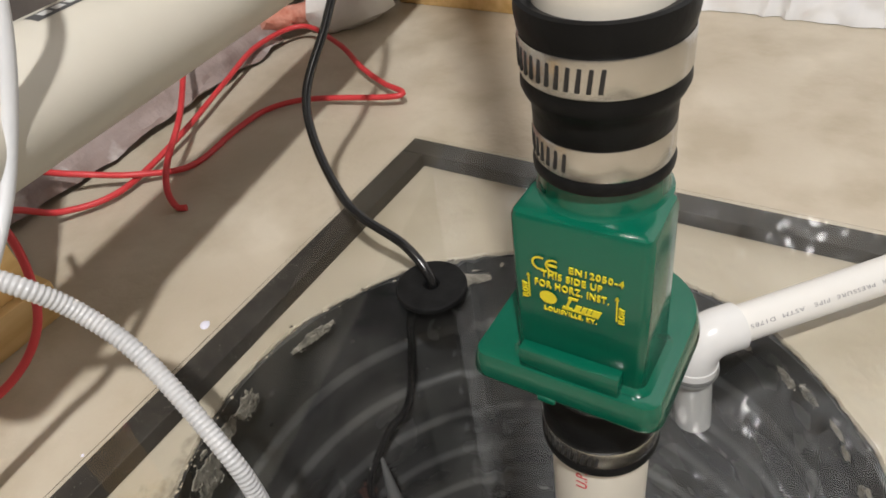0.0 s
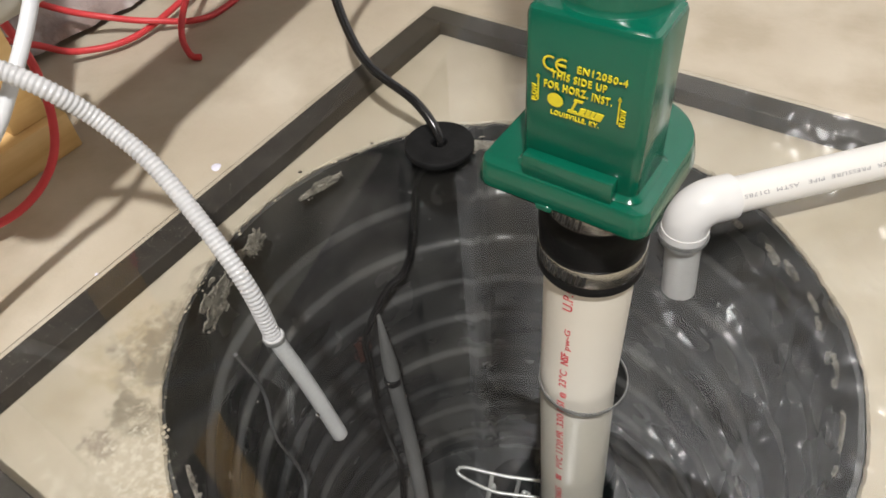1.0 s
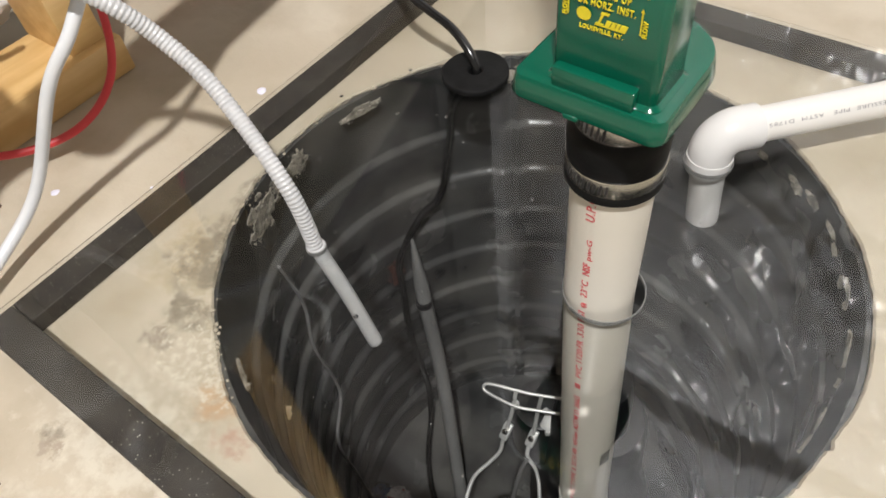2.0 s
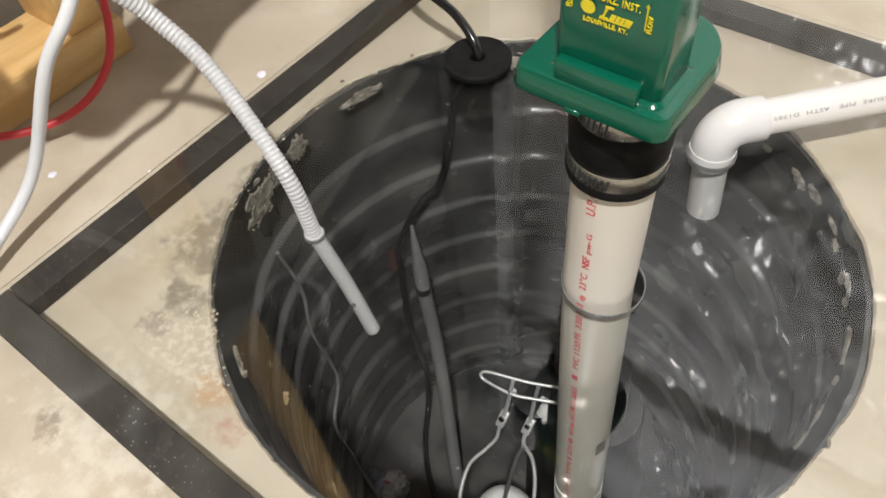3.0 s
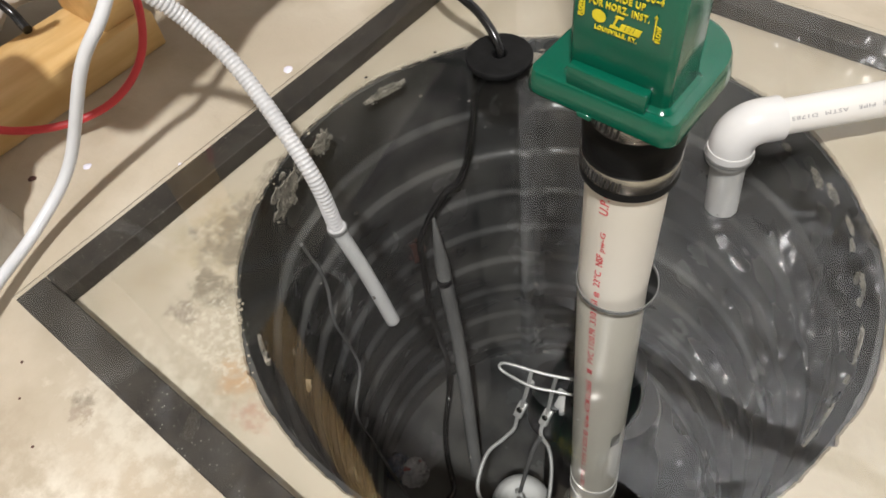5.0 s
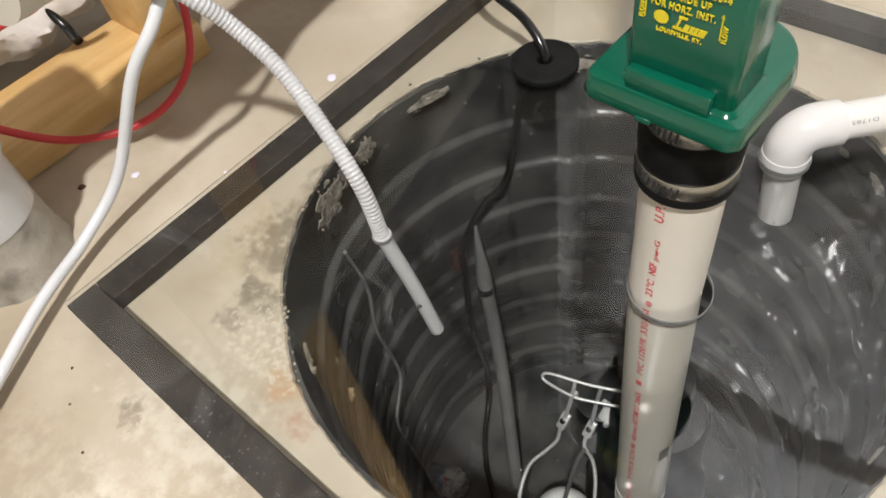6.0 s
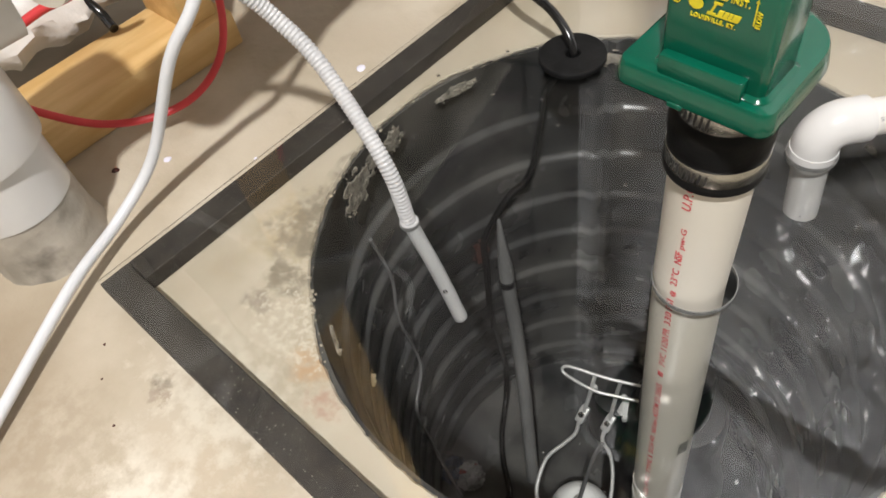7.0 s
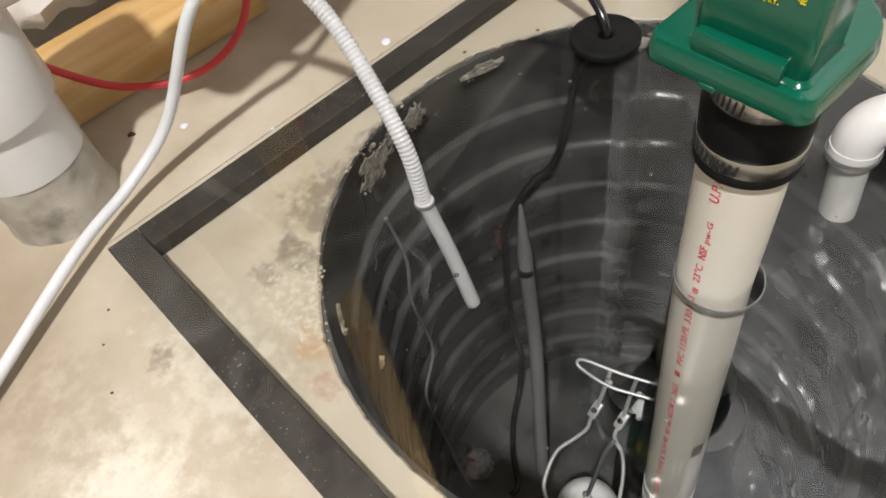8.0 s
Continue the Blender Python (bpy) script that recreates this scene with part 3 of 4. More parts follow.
def build_discharge():
    t = thing("discharge_pipe", (AX, AY, -0.47), "white PVC discharge pipe with red printing rising through the lid", "pipe")
    R = 0.0241
    p = part("lower_pipe", lean(lathe([(R - 0.0037, 0.17), (R, 0.17), (R, 0.1), (R, 0.04), (R, 0.0), (R, -0.2), (R, -0.47), (R - 0.0037, -0.47), (R - 0.0037, 0.0), (R - 0.0037, 0.04)], (AX, AY), 72)), M_PVC_OFF, t)
    part("upper_pipe", lean(lathe([(0.018, 2.3), (0.0214, 2.3), (0.0214, 0.30), (0.018, 0.30)], (AX, AY), 72)), M_PVC_OFF, t)
    ang = -math.pi / 2
    # words climbing the pipe: text, lower and upper end, height
    for text, z0, z1, h in [("PIPE", -0.410, -0.378, 0.0068), ("1-1/2 PVC TYPE", -0.345, -0.252, 0.0046), ("1", -0.247, -0.244, 0.0046), ("SCH 40", -0.238, -0.204, 0.0048), ("NSF-dwv", -0.197, -0.172, 0.0042), ("ASTM D 2665", -0.169, -0.113, 0.0050),
                            ("PVC 1120", -0.085, -0.047, 0.0050), ("PR", -0.0445, -0.0355, 0.0050), ("330", -0.0305, -0.0155, 0.0050), ("PSI", -0.0122, -0.001, 0.0050), ("@", 0.0043, 0.0100, 0.0044), ("23\u00b0C", 0.0160, 0.0335, 0.0050), ("NSF", 0.0395, 0.0520, 0.0050), ("pw-G", 0.0560, 0.0760, 0.0046), ("U.P.C", 0.0935, 0.1150, 0.0058)]:
        part("lettering", lean(letters(text, h, on_pipe(R, ang, z0, 0.0002), 0.0001, 1.05, 0.00012 if text == "NSF" else 0.00004, width=z1 - z0, height=h)), M_RED_INK, p, "red printed lettering", smooth=False)
    part("print_mark", lean(box(-0.0022, 0.0022, -0.0002, 0.0002, -0.003, 0.003, 0.0, 1, Matrix.Translation((AX, AY - R - 0.0001, -0.098)))), M_RED_INK, p, "red printed mark", smooth=False)
    for z in (-0.345, -0.372):
        part("pipe_ring", lean(lathe([(R - 0.001, z - 0.004), (R + 0.0006, z - 0.003), (R + 0.0009, z), (R + 0.0006, z + 0.003), (R - 0.001, z + 0.004)], (AX, AY), 72)), M_PVC, p)
    # bar code label lower down
    bars = bmesh.new()
    for k in range(9):
        z = -0.232 + 0.0024 * k
        for a0 in (-0.60,):
            vs = [bars.verts.new((AX + (R + 0.0008) * math.cos(a), AY + (R + 0.0008) * math.sin(a), zz)) for a, zz in ((a0, z), (a0 + 0.42, z), (a0 + 0.42, z + 0.0015), (a0, z + 0.0013))]
            bars.faces.new(vs)
    part("bar_print", lean(bars), M_LABEL, p, "grey printed bars", smooth=False)


build_discharge()


def clamp(t, r, z0, z1, a0, a1, screw_at=None):
    band = part("hose_clamp", lean(lathe([(r - 0.0006, z0), (r + 0.0002, z0), (r + 0.0004, z0 + 0.0006), (r + 0.0004, z1 - 0.0006), (r + 0.0002, z1), (r - 0.0006, z1)], (AX, AY), 96)), M_STEEL, t, "stainless steel hose clamp")
    n = int((a1 - a0) * r / 0.0033)
    h, zc = (z1 - z0) * 0.31, (z0 + z1) / 2
    first = None
    for k in range(n):
        a = a1 - (k + 0.5) * 0.0033 / r
        dx, dy = axis_shift(zc)
        m = Matrix.Translation((AX + dx + (r + 0.00045) * math.cos(a), AY + dy + (r + 0.00045) * math.sin(a), zc)) @ Matrix.Rotation(a, 4, "Z") @ Matrix.Rotation(-0.12, 4, "X")
        if first is None:
            first = part("slot", box(-0.0003, 0.00025, -0.0007, 0.0007, -h, h, 0.0002, 1), M_SLOT, band)
            piece = first
        else:
            piece = new("slot", first.data)
            piece.parent = band
        piece.matrix_basis = m
    # worm screw housing at the back
    a = (screw_at if screw_at is not None else radians(118))
    m = Matrix.Translation((AX + (r + 0.005) * math.cos(a), AY + (r + 0.005) * math.sin(a), (z0 + z1) / 2)) @ Matrix.Rotation(a, 4, "Z")
    part("screw_housing", lean(box(-0.0035, 0.0035, -0.007, 0.007, -0.0050, 0.0050, 0.0015, 2, m)), M_STEEL, band)


def d2(x):
    return radians(x)


def build_couplings():
    t = thing("rubber_coupling", (AX, AY, 0.281), "black rubber reducer coupling with two steel clamps above the valve", "coupling")
    part("sleeve", lean(lathe([(0.0216, 0.338), (0.0250, 0.3395), (0.0264, 0.339), (0.0267, 0.335), (0.0262, 0.331), (0.0255, 0.3285), (0.0255, 0.3155), (0.0259, 0.314), (0.0261, 0.311), (0.0252, 0.3085), (0.0236, 0.3065), (0.0231, 0.303), (0.0229, 0.2965),
                          (0.0225, 0.296), (0.0225, 0.284), (0.0232, 0.2832), (0.0237, 0.2815), (0.0235, 0.2795), (0.0224, 0.279), (0.0221, 0.280)], (AX, AY), 96)), M_RUBBER, t)
    clamp(t, 0.0257, 0.3158, 0.3285, d2(-195), d2(-67))
    clamp(t, 0.0227, 0.2842, 0.2962, d2(-195), d2(-97))
    t = thing("rubber_coupling", (AX, AY, 0.114), "black rubber coupling with two steel clamps below the valve", "coupling")
    part("sleeve", lean(lathe([(0.0225, 0.178), (0.0240, 0.178), (0.0240, 0.158), (0.0252, 0.156), (0.0270, 0.153), (0.0276, 0.149), (0.0274, 0.140), (0.0272, 0.135), (0.0270, 0.133), (0.0270, 0.120), (0.0277, 0.1187), (0.0281, 0.1167), (0.0278, 0.1145), (0.0262, 0.1137), (0.0243, 0.114), (0.0243, 0.14)], (AX, AY), 96)), M_RUBBER, t)
    clamp(t, 0.0243, 0.1572, 0.1700, d2(-195), d2(-79))
    clamp(t, 0.0273, 0.1205, 0.1325, d2(-195), d2(-69))


build_couplings()

FY = -0.0765      # lettered face of the valve


def rounded_plate(x0, x1, y0, y1, z0, z1, r, top_in=0.0, segs=8, edge=0.0025):
    """Plate with rounded plan corners and softened upper and lower edges."""
    def ring(inset, z):
        out = []
        rf, rk = r if isinstance(r, tuple) else (r, r)
        for cx, cy, a0, rad in ((x1 - rk, y1 - rk, 0, rk), (x0 + rk, y1 - rk, 90, rk), (x0 + rf, y0 + rf, 180, rf), (x1 - rf, y0 + rf, 270, rf)):
            rr = max(rad - inset, 0.0004)
            for k in range(segs + 1):
                a = radians(a0 + 90 * k / segs)
                out.append((cx + rr * math.cos(a), cy + rr * math.sin(a), z))
        return out
    levels = [(edge + 0.001, z0), (0.3 * edge, z0 + 0.3 * edge), (0, z0 + edge), (top_in, z1 - edge), (top_in + 0.3 * edge, z1 - 0.3 * edge), (top_in + edge, z1)]
    bm = bmesh.new()
    rings = [[bm.verts.new(p) for p in ring(i, z)] for i, z in levels]
    n = len(rings[0])
    for A, B in zip(rings, rings[1:]):
        for i in range(n):
            bm.faces.new((A[i], A[(i + 1) % n], B[(i + 1) % n], B[i]))
    bm.faces.new(rings[0])
    bm.faces.new(rings[-1])
    bmesh.ops.recalc_face_normals(bm, faces=bm.faces)
    return bm


def build_valve():
    t = thing("check_valve", (AX, AY, 0.176), "green plastic check valve with yellow lettering on the discharge pipe", "check valve")
    part("flange", rounded_plate(-0.0035, 0.0775, -0.0845, 0.0, 0.1805, 0.1945, (0.008, 0.034), 0.0015, 10, 0.0028), M_GREEN, t)
    part("housing", rounded_plate(0.0165, 0.0685, FY, -0.0455, 0.190, 0.2680, 0.0040, 0.0005, 6, 0.003), M_GREEN, t)
    part("fillet", rounded_plate(0.0140, 0.0710, FY - 0.0025, -0.043, 0.1935, 0.1985, 0.006, 0.003, 6, 0.0015), M_GREEN, t)
    part("ridge", box(0.0195, 0.0605, FY - 0.0052, FY + 0.002, 0.1935, 0.2045, 0.0012, 2), M_GREEN, t)
    VX, VY = 0.0417, -0.0495
    part("neck", lathe([(0.019, 0.283), (0.0221, 0.283), (0.0221, 0.2705), (0.0227, 0.2685), (0.0240, 0.2675), (0.0240, 0.20), (0.026, 0.194), (0.019, 0.192)], (VX, VY), 80), M_GREEN, t)
    part("lower_neck", lathe([(0.019, 0.182), (0.0224, 0.182), (0.0224, 0.165), (0.019, 0.165)], (AX + axis_shift(0.17)[0], AY + axis_shift(0.17)[1]), 80), M_GREEN, t)
    # moulding mark under the flange edge
    part("moulding_tab", box(0.028, 0.036, -0.0850, -0.083, 0.1800, 0.1830, 0.0006, 1), M_GREEN, t)

    def face(x0, z0, slant=0.0):
        return lambda x, y, z: (x0 + x + slant * y, FY - 0.0003 - z, z0 + y)
    D = 0.0003
    for text, x0, x1, z0, size, h in [("EN12050-4", 0.0398, 0.0593, 0.2470, 0.0045, 0.0029), ("THIS SIDE UP", 0.0293, 0.0518, 0.2422, 0.0045, 0.0030), ("FOR HORZ. INST.", 0.0265, 0.0543, 0.2372, 0.0045, 0.0032), ("LOUISVILLE, KY.", 0.0298, 0.0500, 0.2256, 0.0036, 0.0024)]:
        part("lettering", letters(text, size, face(x0, z0), D, 1.15, 0.00004, width=x1 - x0, height=h), M_YELLOW, t, "raised yellow lettering", smooth=False)
    # conformity mark: two open rings
    for cx, bar in ((0.0288, False), (0.0340, True)):
        bm = bmesh.new()
        pts = []
        for k in range(25):
            a = radians(60 + 240 * k / 24)
            pts.append((math.cos(a), math.sin(a)))
        cz = 0.2482
        a_in = [(bm.verts.new((cx + 0.0023 * c, FY - 0.0005, cz + 0.0023 * s)), bm.verts.new((cx + 0.0032 * c, FY - 0.0005, cz + 0.0032 * s))) for c, s in pts]
        for (p, q), (r_, s_) in zip(a_in, a_in[1:]):
            bm.faces.new((p, q, s_, r_))
        if bar:
            add(bm, box(cx - 0.0026, cx + 0.0012, FY - 0.0005, FY - 0.0001, cz - 0.00045, cz + 0.00045))
        part("conformity_mark", bm, M_YELLOW, t, "raised yellow mark", smooth=False)
    # emblem disc and slanted trade mark shape
    bm = bmesh.new()
    n = 32
    vs = [bm.verts.new((0.0315 + 0.0034 * math.cos(2 * math.pi * k / n), FY - 0.0005, 0.2325 + 0.0031 * math.sin(2 * math.pi * k / n))) for k in range(n)]
    bm.faces.new(vs)
    part("emblem", bm, M_YELLOW, t, "yellow oval emblem", smooth=False)
    bm = bmesh.new()
    for x0, x1, z0, z1 in [(0.0368, 0.0405, 0.2292, 0.2300), (0.0378, 0.0388, 0.2300, 0.2344), (0.0372, 0.0410, 0.2344, 0.2354), (0.0412, 0.0434, 0.2292, 0.2322), (0.0438, 0.0456, 0.2292, 0.2322), (0.0459, 0.0474, 0.2292, 0.2322), (0.0477, 0.0508, 0.2292, 0.2322), (0.0368, 0.0508, 0.2288, 0.2293)]:
        add(bm, box(x0, x1, FY - 0.0005, FY, z0, z1))
    for v in bm.verts:
        v.co.x += 0.35 * (v.co.z - 0.2292)
    part("trade_mark", bm, M_YELLOW, t, "slanted yellow trade mark shape", smooth=False)
    for x, tx in ((0.0240, 0.0234), (0.0572, 0.0600)):
        bm = box(x - 0.00025, x + 0.00025, FY - 0.0005, FY, 0.2302, 0.2412)
        tip = [bm.verts.new((x + dx, FY - 0.0005, z)) for dx, z in ((-0.0009, 0.2405), (0.0009, 0.2405), (0.0, 0.2424))]
        bm.faces.new(tip)
        add(bm, letters("FLOW", 0.004, lambda a, b, c, tx=tx: (tx - b, FY - 0.0003 - c, 0.2296 + a), D, 1.0, 0.00005, width=0.0075, height=0.0022))
        part("flow_arrow", bm, M_YELLOW, t, "yellow flow arrow with lettering", smooth=False)


build_valve()


# ---------------------------------------------------------------- small drain line
def build_drain():
    t = thing("drain_line", (*ELB, -0.065), "thin white PVC drain pipe with elbow entering the lid", "pipe")
    dx, dy = 0.675, 0.738
    zc, rb, R = 0.030, 0.017, 0.0134
    stub = lathe([(R - 0.003, 0.01), (R, 0.01), (R, -0.064), (R - 0.003, -0.064)], ELB, 48)
    for v in stub.verts:
        v.co += Vector((dx, dy, 0)) * -0.10 * (v.co.z - 0.01)
    part("stub", stub, M_PVC_WHITE, t)
    part("bushing", lathe([(R, -0.004), (0.0170, -0.004), (0.0174, -0.0025), (0.0174, 0.009), (R, 0.009)], ELB, 48), M_PVC_WHITE, t, "white bushing in the lid hole")
    pts = [Vector((ELB[0], ELB[1], z)) for z in (0.0, 0.006, 0.012)]
    for k in range(1, 13):
        a = radians(90 * k / 12)
        pts.append(Vector((ELB[0] + dx * rb * (1 - math.cos(a)), ELB[1] + dy * rb * (1 - math.cos(a)), zc - rb + rb * math.sin(a))))
    for d in (0.021, 0.026, 0.031):
        pts.append(Vector((ELB[0] + dx * d, ELB[1] + dy * d, zc)))
    part("elbow", sweep(pts, 0.0168, 40), M_PVC_WHITE, t, "glossy white elbow")
    far = 0.9
    p = part("pipe", sweep([Vector((ELB[0] + dx * d, ELB[1] + dy * d, zc)) for d in (0.022, 0.2, 0.5, far)], R, 48), M_PVC, t)
    side = Vector((dy, -dx, 0))
    along = Vector((dx, dy, 0))

    def place(x, y, z):
        # lettering runs back towards the elbow, upside down as seen from the pit
        a = radians(42) - y / R
        q = Vector((ELB[0], ELB[1], zc)) + along * (0.05 + 0.30 - x) + (side * math.cos(a) + Vector((0, 0, 1)) * math.sin(a)) * (R + 0.0002 + z)
        return q
    part("lettering", letters("WATER  PRESSURE  PIPE   ASTM  D1785", 0.0040, lambda x, y, z: place(x + 0.189, y, z), 0.0001, 1.15, width=0.127), M_GREY_INK, p, "grey printed lettering", smooth=False)


build_drain()


# ---------------------------------------------------------------- hoses and cables
def build_hose():
    t = thing("corrugated_hose", (*HOSE, 0.004), "milky white corrugated hose hanging through the lid", "hose")
    up = spline([(-0.151, -0.120, 0.000), (-0.166, -0.117, 0.055), (-0.222, -0.108, 0.110), (-0.254, -0.113, 0.142), (-0.269, -0.127, 0.170), (-0.286, -0.140, 0.187), (-0.300, -0.155, 0.201), (-0.312, -0.200, 0.240), (-0.305, -0.29, 0.30)], 0.00042)
    part("upper_length", sweep(up, lambda s: 0.0058 + 0.00032 * math.sin(2 * math.pi * s / 0.0033), 24), M_HOSE, t)
    low = spline([(-0.151, -0.120, 0.002), (-0.129, -0.121, -0.043), (-0.107, -0.124, -0.091)], 0.0008)
    run = sum((b - a).length for a, b in zip(low, low[1:]))
    part("lower_length", sweep(low, lambda s: (0.0058 + 0.00018 * math.sin(2 * math.pi * s / 0.0033)) * math.sqrt(max(0.05, 1 - (max(0.0, s - (run - 0.005)) / 0.005) ** 2)), 20), M_HOSE_LOW, t, "milky hose end in a greyer, shaded colour")
    part("collar", lathe([(0.0052, LID_T), (0.0070, LID_T), (0.0071, LID_T + 0.0006), (0.0066, LID_T + 0.0012), (0.0056, LID_T + 0.0014)], HOSE, 32), M_HOSE, t, "milky hose collar")


build_hose()


def cable(name, pts, r, material, label, cat, step=0.004):
    ob = part(name, sweep(spline(pts, step), r, 14), material)
    return tagged(ob, label, cat)


cable("white_cable", [(-0.214, -0.507, -0.008), (-0.271, -0.412, -0.004), (-0.32, -0.324, 0.004), (-0.346, -0.264, 0.006), (-0.346, -0.213, 0.037), (-0.318, -0.172, 0.118), (-0.305, -0.140, 0.155), (-0.317, -0.079, 0.212), (-0.314, -0.033, 0.315), (-0.34, -0.03, 0.42)], 0.0047, M_CABLE, "thick white electrical cable curving down to the floor", "cable")
cable("power_cord", [(-0.163, 0.104, -0.01), (-0.165, 0.107, 0.012), (-0.193, 0.116, 0.032), (-0.258, 0.126, 0.057), (-0.319, 0.172, 0.112), (-0.329, 0.237, 0.166), (-0.340, 0.303, 0.224), (-0.37, 0.36, 0.29)], 0.0042, M_CORD, "black power cord rising from the rubber grommet", "cord")
cable("power_cord", [(-0.163, 0.104, -0.009), (-0.185, 0.112, -0.03), (-0.2045, 0.1158, -0.0635), (-0.206, 0.111, -0.0951), (-0.213, 0.101, -0.159), (-0.219, 0.089, -0.184), (-0.226, 0.076, -0.192), (-0.232, 0.049, -0.217), (-0.236, 0.033, -0.246), (-0.235, 0.030, -0.28), (-0.234, 0.027, -0.32), (-0.233, 0.024, -0.379), (-0.229, 0.027, -0.458), (-0.226, 0.030, -0.53), (-0.215, 0.012, -0.582), (-0.19, -0.029, -0.592), (-0.158, -0.065, -0.592), (-0.121, -0.095, -0.590), (-0.118, -0.112, -0.592)], 0.0042, M_CORD, "black pump cord hanging down inside the basin", "cord")
cable("red_wire", [(-0.486, -0.276, 0.082), (-0.451, -0.212, 0.018), (-0.421, -0.145, 0.007), (-0.421, -0.089, 0.031), (-0.436, -0.061, 0.09), (-0.460, -0.060, 0.16)], 0.0036, M_RED, "red wire hanging in a loop before the wall plate", "wire")
cable("red_wire", [(-0.61, -0.06, 0.07), (-0.612, -0.01, 0.045), (-0.612, 0.022, 0.022), (-0.598, 0.055, 0.000), (-0.575, 0.115, -0.006), (-0.59, 0.225, 0.0), (-0.624, 0.337, 0.004), (-0.645, 0.43, 0.01), (-0.62, 0.50, 0.01), (-0.535, 0.472, 0.006), (-0.467, 0.431, 0.0), (-0.413, 0.403, 0.0), (-0.375, 0.388, 0.002), (-0.39, 0.375, 0.0),
      (-0.49, 0.350, -0.006), (-0.535, 0.318, -0.010), (-0.545, 0.268, -0.012), (-0.541, 0.186, -0.012), (-0.57, 0.135, 0.002), (-0.61, 0.105, 0.012), (-0.633, 0.07, 0.034), (-0.65, 0.02, 0.08)], 0.0036, M_RED, "loose red wire looped over the floor by the wall", "wire")
cable("red_wire", [(-0.658, 0.317, 0.05), (-0.578, 0.223, 0.03), (-0.535, 0.155, 0.015), (-0.515, 0.128, 0.0), (-0.495, 0.118, -0.011), (-0.485, 0.122, -0.0122)], 0.0036, M_RED, "cut end of a red wire on the floor", "wire")


# ---------------------------------------------------------------- waste pipes by the wall
def build_stack():
    c = (-0.402, -0.308)
    t = thing("floor_pipe", (*c, FLOOR), "white PVC pipe with coupling rising from a grout collar", "pipe")
    def wob(k, a, r, z):
        return r + 0.002 * fbm(2 * math.cos(a), 2 * math.sin(a), 40 * z) , z
    bm = lathe([(0.040, FLOOR), (0.0475, FLOOR), (0.0465, FLOOR + 0.003), (0.0455, FLOOR + 0.02), (0.0445, FLOOR + 0.045), (0.0435, FLOOR + 0.062), (0.040, FLOOR + 0.063)], c, 64, wob=wob)
    part("grout_collar", bm, M_GROUT, t, "rough grey grout collar")
    part("sleeve", lathe([(0.040, 0.040), (0.0445, 0.040), (0.0448, 0.042), (0.0448, 0.10), (0.040, 0.10)], c, 72), M_PVC_WHITE, t)
    part("coupling_hub", lathe([(0.042, 0.090), (0.0500, 0.090), (0.0505, 0.092), (0.0505, 0.15), (0.049, 0.153), (0.042, 0.153)], c, 72), M_PVC_WHITE, t)
    top = [Vector((c[0], c[1], z)) for z in (0.14, 0.155)] + [Vector((c[0] + 0.002, c[1] + 0.045 * (1 - math.cos(a)), 0.155 + 0.045 * math.sin(a))) for a in [radians(15 * k) for k in range(1, 7)]] + [Vector((c[0] + 0.003, c[1] + 0.075, 0.2))]
    part("bend", sweep(top, 0.0495, 40), M_PVC_WHITE, t, "white elbow")
    return t


build_stack()


def build_waste():
    P = lambda y: Vector((-0.374 - 0.191 * y, y, 0.217 - 0.072 * y))
    t = thing("waste_pipe", tuple(P(0.0)), "large cream PVC waste pipe running along the wall", "pipe")
    part("pipe", sweep([P(y) for y in (-0.22, 0.0, 0.3, 0.6, 0.64)], 0.0445, 64), M_WASTE, t)
    ax = (P(0.5) - P(0.0)).normalized()
    sd = Vector((0, 0, 1)).cross(ax).normalized() * -1
    upv = sd.cross(ax).normalized()
    if upv.z < 0:
        upv = -upv
    def on(x, a, out=0.0003):
        return P(0.0) + ax * x + (sd * math.cos(a) + upv * math.sin(a)) * (0.0445 + out)
    bm = bmesh.new()
    n = 10
    grid = [[bm.verts.new(on(-0.002 + 0.13 * i / n, radians(76 + 16 * k / 4))) for k in range(5)] for i in range(n + 1)]
    for i in range(n):
        for k in range(4):
            bm.faces.new((grid[i][k], grid[i + 1][k], grid[i + 1][k + 1], grid[i][k + 1]))
    lab = part("label", bm, M_LABEL, t, "dark printed label", smooth=False)
    bm = bmesh.new()
    for k in range(9):
        x0 = 0.006 + 0.0125 * k
        vs = [bm.verts.new(on(x0 + dx, radians(a), 0.0006)) for dx, a in ((0, 80), (0.009, 80), (0.009, 88), (0, 88))]
        bm.faces.new(vs)
    part("label_bars", bm, M_LABEL_W, lab, "pale unreadable label bars", smooth=False)


build_waste()


# ---------------------------------------------------------------- inside the pit
def bar(points, r, step=0.003):
    return sweep(spline(points, step), r, 10)


